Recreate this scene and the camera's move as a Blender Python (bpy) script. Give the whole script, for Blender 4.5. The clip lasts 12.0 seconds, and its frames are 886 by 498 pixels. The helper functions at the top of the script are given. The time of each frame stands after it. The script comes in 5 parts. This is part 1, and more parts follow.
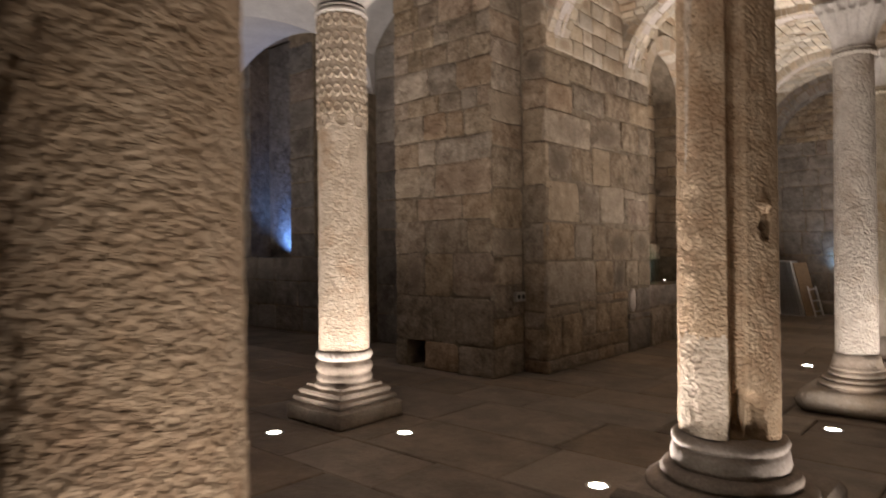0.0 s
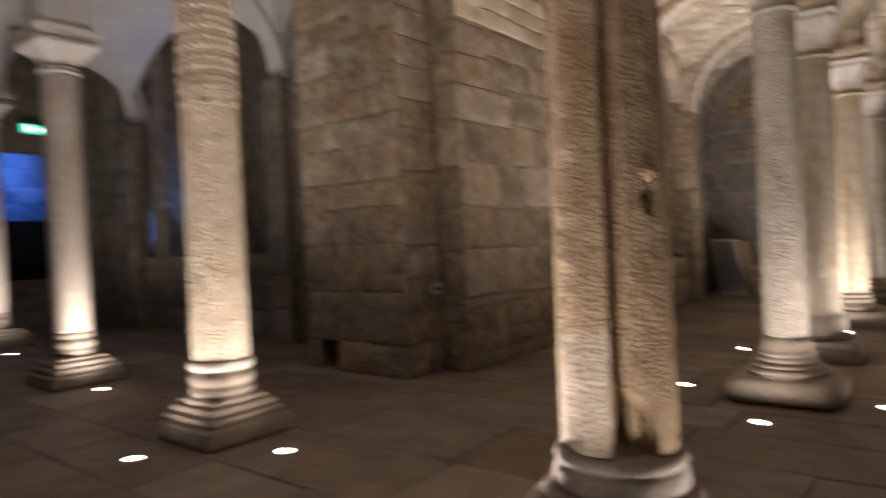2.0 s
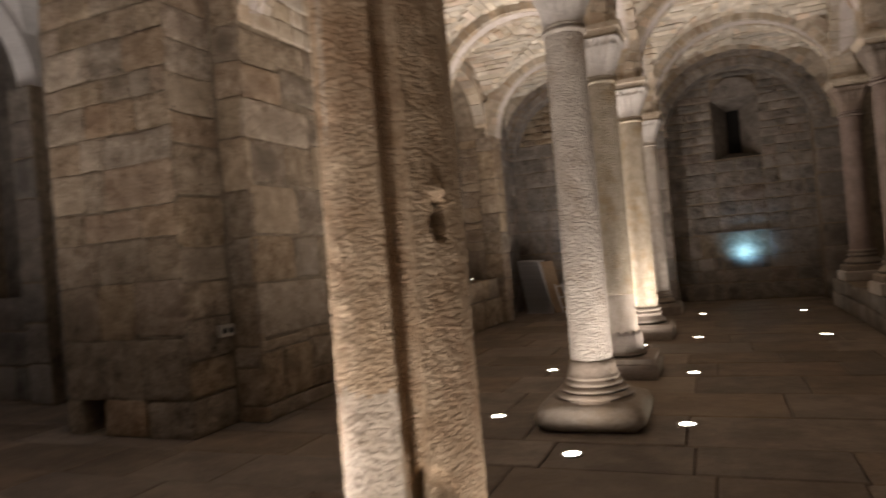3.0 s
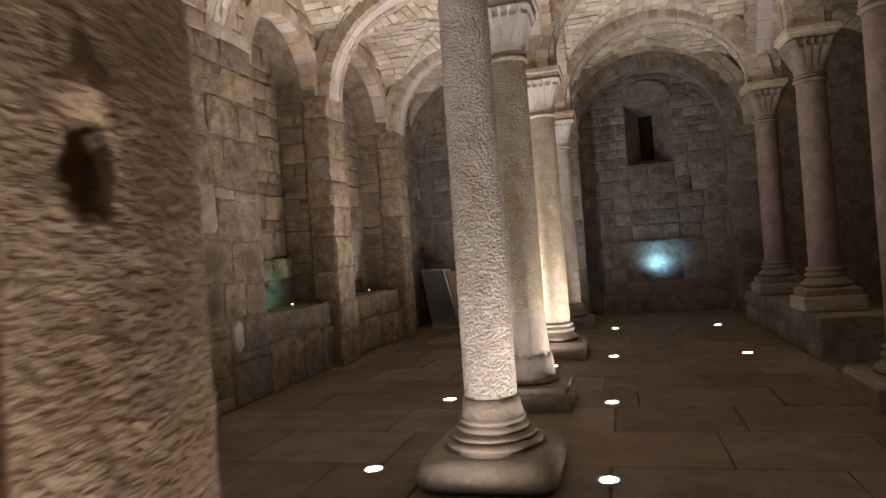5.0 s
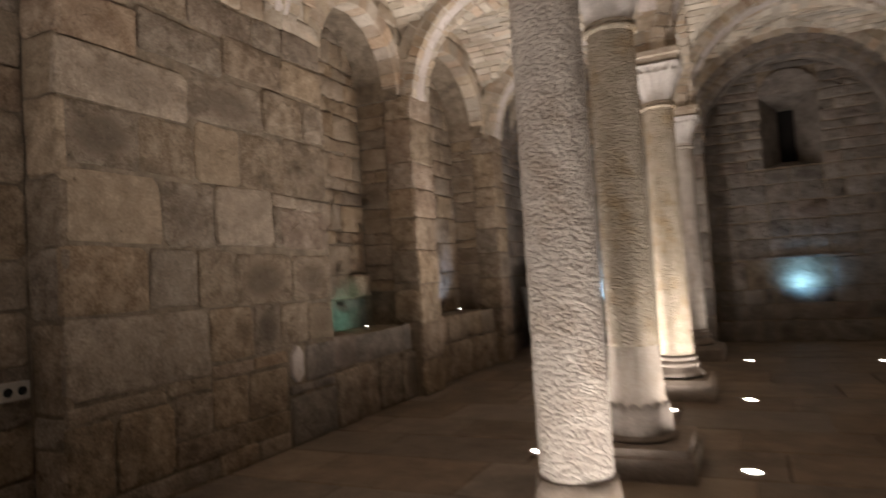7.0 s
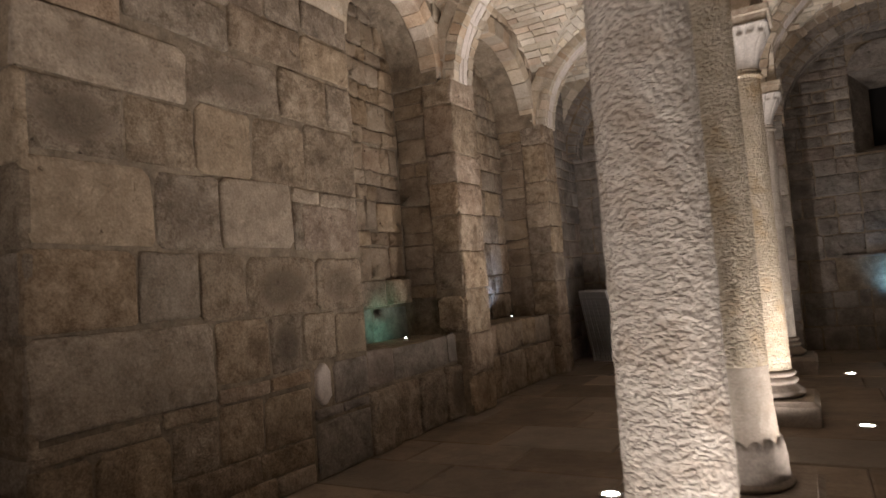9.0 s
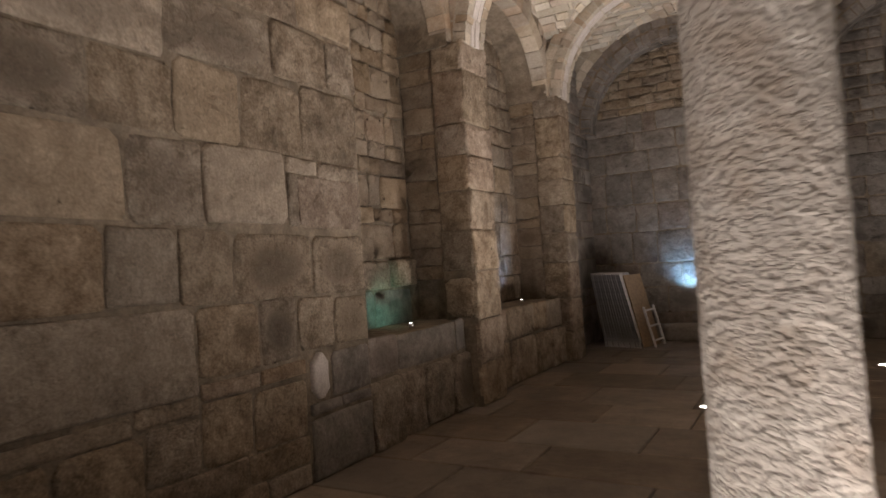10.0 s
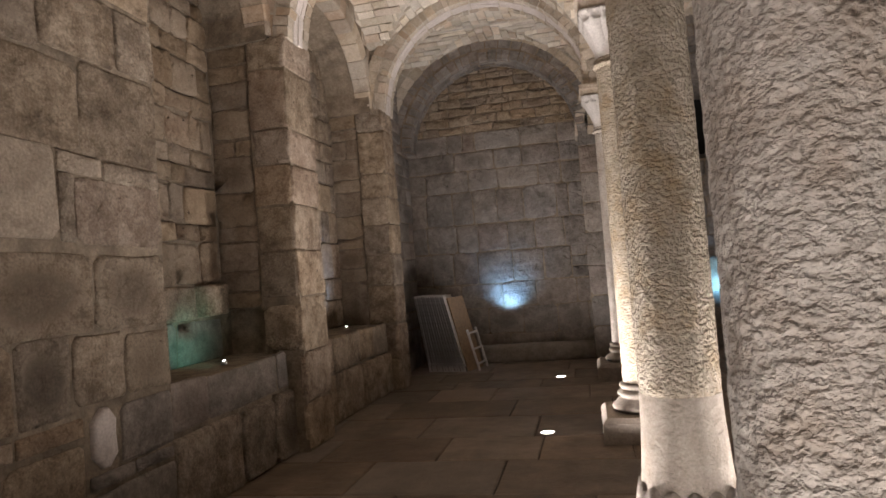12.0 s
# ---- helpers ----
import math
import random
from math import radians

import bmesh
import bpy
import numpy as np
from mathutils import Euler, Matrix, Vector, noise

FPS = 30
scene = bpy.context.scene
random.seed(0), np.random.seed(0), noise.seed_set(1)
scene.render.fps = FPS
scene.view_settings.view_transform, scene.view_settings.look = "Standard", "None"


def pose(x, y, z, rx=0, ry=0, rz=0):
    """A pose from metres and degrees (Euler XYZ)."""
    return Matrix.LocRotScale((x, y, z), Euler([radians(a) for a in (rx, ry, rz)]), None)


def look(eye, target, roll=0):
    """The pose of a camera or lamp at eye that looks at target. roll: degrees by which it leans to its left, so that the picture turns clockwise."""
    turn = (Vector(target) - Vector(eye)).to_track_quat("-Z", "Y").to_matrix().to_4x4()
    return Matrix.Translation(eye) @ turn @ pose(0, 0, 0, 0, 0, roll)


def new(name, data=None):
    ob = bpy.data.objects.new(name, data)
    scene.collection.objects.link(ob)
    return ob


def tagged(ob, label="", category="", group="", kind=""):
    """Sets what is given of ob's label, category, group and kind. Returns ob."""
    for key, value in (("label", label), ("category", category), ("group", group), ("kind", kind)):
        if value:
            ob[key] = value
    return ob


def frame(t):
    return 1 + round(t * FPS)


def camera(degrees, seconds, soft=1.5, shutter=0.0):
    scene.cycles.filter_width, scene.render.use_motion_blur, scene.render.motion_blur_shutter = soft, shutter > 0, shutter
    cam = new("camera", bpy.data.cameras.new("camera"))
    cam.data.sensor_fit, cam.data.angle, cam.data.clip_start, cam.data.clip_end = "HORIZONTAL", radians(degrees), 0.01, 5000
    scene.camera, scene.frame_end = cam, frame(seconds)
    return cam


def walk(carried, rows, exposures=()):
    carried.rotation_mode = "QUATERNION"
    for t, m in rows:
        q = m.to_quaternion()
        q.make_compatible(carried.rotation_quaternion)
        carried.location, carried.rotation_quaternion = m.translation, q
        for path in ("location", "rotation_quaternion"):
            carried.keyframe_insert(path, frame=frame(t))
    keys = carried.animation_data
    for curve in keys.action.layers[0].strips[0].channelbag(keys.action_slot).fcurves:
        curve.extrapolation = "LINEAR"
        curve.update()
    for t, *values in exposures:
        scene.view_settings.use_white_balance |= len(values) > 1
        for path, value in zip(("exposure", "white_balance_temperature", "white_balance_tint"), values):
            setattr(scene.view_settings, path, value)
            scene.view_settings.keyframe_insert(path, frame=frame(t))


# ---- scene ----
import itertools

cam = camera(68.6, 12.0, 1.5, 1.0)
PATH = [
    (0, (0.23, 0.371, 1.417), (-1.098, 1.867, 1.422), -0.6),
    (0.5, (0.226, 0.58, 1.404), (-1.092, 2.084, 1.37), -2.2),
    (1, (0.244, 0.879, 1.394), (-1.197, 2.266, 1.341), -1.5),
    (1.5, (0.286, 1.047, 1.388), (-1.125, 2.464, 1.373), -1.6),
    (2, (0.277, 1.202, 1.383), (-0.968, 2.768, 1.358), -2.7),
    (2.5, (0.194, 1.551, 1.375), (-0.759, 3.306, 1.273), -2.7),
    (3, (0.136, 1.788, 1.404), (-0.634, 3.633, 1.423), -4.8),
    (3.5, (0.135, 2.099, 1.392), (-0.511, 3.991, 1.368), -4.7),
    (5.5, (-0.032, 3.296, 1.361), (-0.55, 5.228, 1.406), -4.1),
    (6, (0.019, 3.545, 1.37), (-0.669, 5.422, 1.414), -3.5),
    (6.5, (0.003, 3.76, 1.374), (-0.724, 5.623, 1.421), -3.9),
    (7, (-0.084, 4.116, 1.386), (-0.929, 5.926, 1.477), -3.6),
    (7.5, (-0.12, 4.423, 1.362), (-1.095, 6.164, 1.495), -4.5),
    (9.5, (-0.584, 5.079, 1.407), (-1.567, 6.819, 1.497), -4.2),
    (10, (-0.75, 5.329, 1.417), (-1.739, 7.067, 1.467), -3.7),
    (10.5, (-0.915, 5.6, 1.425), (-1.922, 7.327, 1.482), -2.8),
    (11, (-1.025, 5.686, 1.452), (-1.766, 7.548, 1.509), -1.8),
    (11.5, (-1.14, 5.803, 1.445), (-1.643, 7.747, 1.511), -3.9),
    (12, (-1.205, 5.823, 1.426), (-1.637, 7.783, 1.507), -4.5),
]
walk(cam, [(t, look(eye, target, roll)) for t, eye, target, roll in PATH],
     exposures=((0.0, 0.05, 6500, 10), (1.5, 0.06, 6500, 10), (3.5, -0.08, 6500, 10), (5.5, -0.08, 6300, 10), (7.5, -0.12, 6350, 10), (9.5, -0.08, 6250, 10), (12.0, 0.04, 6050, 10)))

# ---- world and lamps ----
world = bpy.data.worlds.new("world")
scene.world = world
world.use_nodes = True
world.node_tree.nodes["Background"].inputs["Color"].default_value = (0.55, 0.5, 0.5, 1)
world.node_tree.nodes["Background"].inputs["Strength"].default_value = 0.0
UPLIGHT_W, UPLIGHT_COLOR = 180.0, (1.0, 0.88, 0.80)
WEST_SPRING = 3.87

# ---- plan, in metres ----
SPRING, RISE, RIB = 3.62, 1.30, 0.13
COL_C = [(-0.90, 0.82), (-0.90, 3.85), (-0.835, 6.97), (-0.86, 8.85), (-0.84, 11.45), (-0.84, 14.25)]
COL_B = [(-4.12, 0.95), (-4.12, 3.98)]
COL_A = [(-7.50, 4.28)]
COL_Z = [(-11.9, 4.85)]
COL_D = [(2.15, 3.85), (2.15, 6.97), (2.15, 8.85), (2.24, 11.30), (2.28, 13.85)]
X_PIER, X_BENCH, X_ALC = -3.787, -3.82, -4.42
Y_END, Y_NW = 16.2, 7.3
TOP = 5.45


# ---- materials ----
def nodes_of(name):
    m = bpy.data.materials.new(name)
    m.use_nodes = True
    nt = m.node_tree
    return m, nt, nt.nodes["Principled BSDF"]


def stone_material(name, low, high, stain, rough=0.9, scale=3.0, bump=0.5, fine=60.0, vary=0.25, island=False, pits=0.0, wave=0.03, relief=0.02, rusty=1.0, pocks=0.0):
    """Stone: two tones in soft clouds, darker stains, a fine grain and relief; each piece a little lighter or darker."""
    m, nt, bsdf = nodes_of(name)
    N, L = nt.nodes, nt.links
    geo = N.new("ShaderNodeTexCoord")
    coord = geo.outputs["Object"]
    big = N.new("ShaderNodeTexNoise"); big.inputs["Scale"].default_value = scale
    big.inputs["Detail"].default_value = 10; big.inputs["Roughness"].default_value = 0.74
    L.new(coord, big.inputs["Vector"])
    ramp = N.new("ShaderNodeValToRGB")
    ramp.color_ramp.elements[0].position, ramp.color_ramp.elements[1].position = 0.36, 0.64
    ramp.color_ramp.elements[0].color, ramp.color_ramp.elements[1].color = (*low, 1), (*high, 1)
    L.new(big.outputs["Fac"], ramp.inputs["Fac"])
    spots = N.new("ShaderNodeTexNoise"); spots.inputs["Scale"].default_value = scale * 0.45
    spots.inputs["Detail"].default_value = 8; spots.inputs["Roughness"].default_value = 0.7
    L.new(coord, spots.inputs["Vector"])
    # damp dark patches in the middle of some stones
    spot = N.new("ShaderNodeAttribute"); spot.attribute_name = "spot"
    xyz = N.new("ShaderNodeSeparateXYZ"); L.new(spot.outputs["Vector"], xyz.inputs[0])
    xx = N.new("ShaderNodeMath"); xx.operation = "MULTIPLY"; L.new(xyz.outputs[0], xx.inputs[0]); L.new(xyz.outputs[0], xx.inputs[1])
    yy = N.new("ShaderNodeMath"); yy.operation = "MULTIPLY_ADD"
    L.new(xyz.outputs[1], yy.inputs[0]); L.new(xyz.outputs[1], yy.inputs[1]); L.new(xx.outputs[0], yy.inputs[2])
    heart = N.new("ShaderNodeMath"); heart.operation = "SUBTRACT"; L.new(xyz.outputs[2], heart.inputs[0]); L.new(yy.outputs[0], heart.inputs[1])
    sramp = N.new("ShaderNodeValToRGB")
    sramp.color_ramp.elements[0].position, sramp.color_ramp.elements[1].position = 0.50, 0.64
    L.new(spots.outputs["Fac"], sramp.inputs["Fac"])
    mix = N.new("ShaderNodeMix"); mix.data_type = "RGBA"
    mix.inputs["B"].default_value = (*stain, 1)
    weight = N.new("ShaderNodeMath"); weight.operation = "MULTIPLY"; weight.inputs[1].default_value = 0.6
    L.new(sramp.outputs["Color"], weight.inputs[0])
    L.new(ramp.outputs["Color"], mix.inputs["A"])
    # each piece its own tone and warmth
    if island:
        g = N.new("ShaderNodeNewGeometry"); r = g.outputs["Random Per Island"]
    else:
        g = N.new("ShaderNodeObjectInfo"); r = g.outputs["Random"]
    fifth = N.new("ShaderNodeMath"); fifth.operation = "MULTIPLY"; fifth.inputs[1].default_value = 71.3
    L.new(r, fifth.inputs[0])
    ff = N.new("ShaderNodeMath"); ff.operation = "FRACT"; L.new(fifth.outputs[0], ff.inputs[0])
    pick = N.new("ShaderNodeMapRange")
    pick.inputs["From Min"].default_value, pick.inputs["From Max"].default_value = 0.62, 1.0
    L.new(ff.outputs[0], pick.inputs["Value"])
    ragged = N.new("ShaderNodeMath"); ragged.operation = "MULTIPLY_ADD"; ragged.inputs[1].default_value = 2.4
    L.new(big.outputs["Fac"], ragged.inputs[0]); L.new(heart.outputs[0], ragged.inputs[2])
    patch = N.new("ShaderNodeMapRange"); patch.interpolation_type = "SMOOTHSTEP"
    patch.inputs["From Min"].default_value, patch.inputs["From Max"].default_value = 1.55, 2.15
    patch.inputs["To Max"].default_value = 0.7
    L.new(ragged.outputs[0], patch.inputs["Value"])
    damp = N.new("ShaderNodeMath"); damp.operation = "MULTIPLY"
    L.new(patch.outputs[0], damp.inputs[0]); L.new(pick.outputs[0], damp.inputs[1])
    wet = N.new("ShaderNodeMath"); wet.operation = "MAXIMUM"
    L.new(weight.outputs[0], wet.inputs[0]); L.new(damp.outputs[0], wet.inputs[1])
    L.new(wet.outputs[0], mix.inputs["Factor"])
    tone = N.new("ShaderNodeMapRange")
    tone.inputs["To Min"].default_value, tone.inputs["To Max"].default_value = 1 - vary, 1 + vary
    L.new(r, tone.inputs["Value"])
    hue = N.new("ShaderNodeMath"); hue.operation = "MULTIPLY"; hue.inputs[1].default_value = 17.3
    L.new(r, hue.inputs[0])
    frac = N.new("ShaderNodeMath"); frac.operation = "FRACT"; L.new(hue.outputs[0], frac.inputs[0])
    sat = N.new("ShaderNodeMapRange")
    sat.inputs["To Min"].default_value, sat.inputs["To Max"].default_value = 1 - vary * 0.9, 1 + vary * 0.7
    L.new(frac.outputs[0], sat.inputs["Value"])
    hsv = N.new("ShaderNodeHueSaturation")
    # some pieces lean to a rusty red, others to pale grey
    third = N.new("ShaderNodeMath"); third.operation = "MULTIPLY"; third.inputs[1].default_value = 41.7
    L.new(r, third.inputs[0])
    tf = N.new("ShaderNodeMath"); tf.operation = "FRACT"; L.new(third.outputs[0], tf.inputs[0])
    red = N.new("ShaderNodeMapRange")
    red.inputs["From Min"].default_value, red.inputs["From Max"].default_value = 0.72, 1.0
    red.inputs["To Max"].default_value = min(0.6, vary * 2.2) * rusty
    L.new(tf.outputs[0], red.inputs["Value"])
    rust = N.new("ShaderNodeMix"); rust.data_type = "RGBA"
    rust.inputs["B"].default_value = (high[0] * 0.95, high[1] * 0.68, high[2] * 0.58, 1)
    L.new(red.outputs[0], rust.inputs["Factor"]); L.new(mix.outputs["Result"], rust.inputs["A"])
    pale = N.new("ShaderNodeMapRange")
    pale.inputs["From Min"].default_value, pale.inputs["From Max"].default_value = 0.22, 0.0
    pale.inputs["To Max"].default_value = min(0.6, vary * 2.2)
    L.new(tf.outputs[0], pale.inputs["Value"])
    lite = N.new("ShaderNodeMix"); lite.data_type = "RGBA"
    lite.inputs["B"].default_value = (high[0] * 1.2, high[1] * 1.2, high[2] * 1.2, 1)
    L.new(pale.outputs[0], lite.inputs["Factor"]); L.new(rust.outputs["Result"], lite.inputs["A"])
    L.new(lite.outputs["Result"], hsv.inputs["Color"])
    L.new(tone.outputs[0], hsv.inputs["Value"]); L.new(sat.outputs[0], hsv.inputs["Saturation"])
    grain = N.new("ShaderNodeTexNoise"); grain.inputs["Scale"].default_value = fine
    grain.inputs["Detail"].default_value = 4; grain.inputs["Roughness"].default_value = 0.7
    L.new(coord, grain.inputs["Vector"])
    gr = N.new("ShaderNodeMapRange"); gr.inputs["From Min"].default_value, gr.inputs["From Max"].default_value = 0.3, 0.7
    gr.inputs["To Min"].default_value, gr.inputs["To Max"].default_value = 0.80, 1.16
    L.new(grain.outputs["Fac"], gr.inputs["Value"])
    mul = N.new("ShaderNodeMix"); mul.data_type = "RGBA"; mul.blend_type = "MULTIPLY"; mul.inputs["Factor"].default_value = 1
    L.new(hsv.outputs["Color"], mul.inputs["A"]); L.new(gr.outputs[0], mul.inputs["B"])
    skin = mul.outputs["Result"]
    if pocks:
        # scattered weathered holes, the shade inside them mixed in as dark colour
        cell = N.new("ShaderNodeTexVoronoi"); cell.inputs["Scale"].default_value = 7.0; cell.inputs["Randomness"].default_value = 1.0
        bent = N.new("ShaderNodeMix"); bent.data_type = "VECTOR"; bent.inputs["Factor"].default_value = 0.05
        L.new(coord, bent.inputs["A"]); L.new(grain.outputs["Color"], bent.inputs["B"]); L.new(bent.outputs["Result"], cell.inputs["Vector"])
        hole = N.new("ShaderNodeMapRange"); hole.interpolation_type = "SMOOTHSTEP"
        hole.inputs["From Min"].default_value, hole.inputs["From Max"].default_value = 0.02, 0.13
        hole.inputs["To Min"].default_value, hole.inputs["To Max"].default_value = 1.0, 0.0
        L.new(cell.outputs["Distance"], hole.inputs["Value"])
        tint = N.new("ShaderNodeSeparateColor"); L.new(cell.outputs["Color"], tint.inputs[0])
        few = N.new("ShaderNodeMath"); few.operation = "GREATER_THAN"; few.inputs[1].default_value = 1 - pocks
        L.new(tint.outputs[0], few.inputs[0])
        pock = N.new("ShaderNodeMath"); pock.operation = "MULTIPLY"; L.new(hole.outputs[0], pock.inputs[0]); L.new(few.outputs[0], pock.inputs[1])
        hole_shade = N.new("ShaderNodeMix"); hole_shade.data_type = "RGBA"; hole_shade.inputs["B"].default_value = (*(c * 0.5 for c in stain), 1)
        L.new(pock.outputs[0], hole_shade.inputs["Factor"]); L.new(skin, hole_shade.inputs["A"])
        skin = hole_shade.outputs["Result"]
    L.new(skin, bsdf.inputs["Base Color"])
    bsdf.inputs["Roughness"].default_value = rough
    bsdf.inputs["Specular IOR Level"].default_value = 0.25
    mid = N.new("ShaderNodeTexNoise"); mid.inputs["Scale"].default_value = fine * 0.28
    mid.inputs["Detail"].default_value = 4 if pits else 7; mid.inputs["Roughness"].default_value = 0.5 if pits else 0.72
    L.new(coord, mid.inputs["Vector"])
    height = mid.outputs["Fac"]
    if pits:
        turn = N.new("ShaderNodeMapping"); turn.inputs["Rotation"].default_value = (0.5, 0.35, 0.0)
        turn.inputs["Scale"].default_value = (1.0, 1.0, 1.25)
        L.new(coord, turn.inputs["Vector"])
        chip = N.new("ShaderNodeTexNoise"); chip.inputs["Scale"].default_value = fine * 0.60
        chip.inputs["Detail"].default_value = 5; chip.inputs["Roughness"].default_value = 0.52; chip.inputs["Distortion"].default_value = 0.0
        L.new(turn.outputs["Vector"], chip.inputs["Vector"])
        cr = N.new("ShaderNodeMapRange"); cr.inputs["From Min"].default_value, cr.inputs["From Max"].default_value = 0.30, 0.72
        cr.interpolation_type = "SMOOTHSTEP"
        L.new(chip.outputs["Fac"], cr.inputs["Value"])
        add = N.new("ShaderNodeMath"); add.operation = "MULTIPLY_ADD"; add.inputs[1].default_value = pits
        L.new(cr.outputs[0], add.inputs[0]); L.new(height, add.inputs[2])
        height = add.outputs[0]
    if pocks:
        dip = N.new("ShaderNodeMath"); dip.operation = "MULTIPLY_ADD"; dip.inputs[1].default_value = -0.8
        L.new(pock.outputs[0], dip.inputs[0]); L.new(height, dip.inputs[2])
        height = dip.outputs[0]
    broad = N.new("ShaderNodeTexNoise"); broad.inputs["Scale"].default_value = fine * 0.11
    broad.inputs["Detail"].default_value = 4; broad.inputs["Distortion"].default_value = 0.6
    L.new(coord, broad.inputs["Vector"])
    b0 = N.new("ShaderNodeBump"); b0.inputs["Strength"].default_value = min(1.0, bump); b0.inputs["Distance"].default_value = wave
    L.new(broad.outputs["Fac"], b0.inputs["Height"])
    b = N.new("ShaderNodeBump"); b.inputs["Strength"].default_value = bump; b.inputs["Distance"].default_value = relief
    L.new(height, b.inputs["Height"]); L.new(b0.outputs["Normal"], b.inputs["Normal"]); L.new(b.outputs["Normal"], bsdf.inputs["Normal"])
    return m


def plain_material(name, color, rough=0.6, metal=0.0, glow=None, power=0.0, vary=0.12):
    m, nt, bsdf = nodes_of(name)
    N, L = nt.nodes, nt.links
    n = N.new("ShaderNodeTexNoise"); n.inputs["Scale"].default_value = 25; n.inputs["Detail"].default_value = 5
    tc = N.new("ShaderNodeTexCoord"); L.new(tc.outputs["Object"], n.inputs["Vector"])
    mr = N.new("ShaderNodeMapRange"); mr.inputs["To Min"].default_value, mr.inputs["To Max"].default_value = 1 - vary * 2, 1 + vary * 2
    L.new(n.outputs["Fac"], mr.inputs["Value"])
    mul = N.new("ShaderNodeMix"); mul.data_type = "RGBA"; mul.blend_type = "MULTIPLY"; mul.inputs["Factor"].default_value = 1
    mul.inputs["A"].default_value = (*color, 1)
    L.new(mr.outputs[0], mul.inputs["B"]); L.new(mul.outputs["Result"], bsdf.inputs["Base Color"])
    bsdf.inputs["Roughness"].default_value, bsdf.inputs["Metallic"].default_value = rough, metal
    if glow:
        bsdf.inputs["Emission Color"].default_value = (*glow, 1)
        bsdf.inputs["Emission Strength"].default_value = power
    return m


M_ASHLAR = stone_material("ashlar sandstone", (0.20, 0.148, 0.098), (0.47, 0.38, 0.282), (0.115, 0.083, 0.057), vary=0.19, bump=1.0, scale=7.5, relief=0.055, wave=0.06, pocks=0.07, rusty=0.45)
M_GREY = stone_material("grey ashlar", (0.165, 0.142, 0.12), (0.31, 0.275, 0.24), (0.085, 0.07, 0.06), vary=0.18, bump=1.0, scale=4.5, relief=0.035, wave=0.05, pocks=0.04, rusty=0.5)
M_MORTAR = stone_material("earthy mortar", (0.17, 0.132, 0.094), (0.32, 0.26, 0.19), (0.09, 0.068, 0.048), vary=0.05, bump=1.0, scale=7.0)
M_LIME = stone_material("pale lime mortar", (0.42, 0.37, 0.30), (0.60, 0.545, 0.46), (0.30, 0.24, 0.17), vary=0.03, bump=0.9, scale=5.0)
M_SHAFT = stone_material("tooled granite shaft", (0.41, 0.355, 0.30), (0.61, 0.555, 0.485), (0.36, 0.275, 0.20), vary=0.05, bump=1.0, fine=80, pits=1.3, wave=0.010, relief=0.0085, scale=6.5)
M_SHAFT_OCHRE = stone_material("ochre tooled stone", (0.38, 0.315, 0.225), (0.57, 0.50, 0.40), (0.40, 0.28, 0.145), vary=0.05, bump=1.0, fine=80, pits=1.5, wave=0.008, relief=0.0105, scale=6.5)
M_SHAFT_RED = stone_material("reddish tooled granite", (0.37, 0.255, 0.155), (0.53, 0.405, 0.28), (0.29, 0.165, 0.09), vary=0.05, bump=1.0, fine=90, pits=1.2, wave=0.008, relief=0.0052, scale=5.5)
M_SHAFT_CARVED = stone_material("pale ochre carved shaft", (0.40, 0.325, 0.245), (0.575, 0.495, 0.405), (0.40, 0.27, 0.17), vary=0.05, bump=1.0, fine=65, pits=0.9, wave=0.008, relief=0.006, scale=5.0)
M_STRAP = stone_material("worn carved straps", (0.38, 0.31, 0.235), (0.54, 0.465, 0.38), (0.32, 0.23, 0.15), vary=0.05, bump=0.5, fine=60)
# reddish brown, with the dimness of the east side put into the colour
M_SHAFT_DIM = stone_material("reddish-brown shaft with dimness in its colour", (0.20, 0.152, 0.13), (0.31, 0.25, 0.22), (0.14, 0.10, 0.085), vary=0.05, bump=0.5, fine=80)
M_FOOT = stone_material("smooth grey foot stone", (0.28, 0.235, 0.19), (0.41, 0.355, 0.295), (0.25, 0.175, 0.105), vary=0.05, bump=0.6, fine=85)
M_RUBBLE = stone_material("warm rubble", (0.28, 0.21, 0.14), (0.43, 0.34, 0.245), (0.16, 0.105, 0.065), vary=0.18, bump=1.0, scale=6.0, relief=0.07, wave=0.08, pocks=0.12, rusty=0.5)
M_SHAFT_FINE = stone_material("smooth granite shaft", (0.38, 0.33, 0.29), (0.50, 0.45, 0.40), (0.30, 0.24, 0.2), vary=0.06, bump=0.35, fine=90)
M_CAP = stone_material("pale capital stone", (0.52, 0.48, 0.44), (0.66, 0.62, 0.58), (0.34, 0.30, 0.26), vary=0.05, bump=0.5)
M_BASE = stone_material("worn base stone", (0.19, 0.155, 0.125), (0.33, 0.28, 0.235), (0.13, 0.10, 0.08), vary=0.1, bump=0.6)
M_BASE_PALE = stone_material("pale base stone", (0.33, 0.29, 0.25), (0.48, 0.43, 0.39), (0.22, 0.18, 0.15), vary=0.05, bump=0.6)
M_FLAG = stone_material("worn paving slab", (0.118, 0.089, 0.066), (0.218, 0.171, 0.127), (0.076, 0.057, 0.042), vary=0.24, bump=0.35, rough=0.55, scale=2.6, rusty=0.15)
M_JOINT = stone_material("paving joint", (0.09, 0.07, 0.053), (0.15, 0.118, 0.09), (0.06, 0.046, 0.036), vary=0.05, bump=0.6)
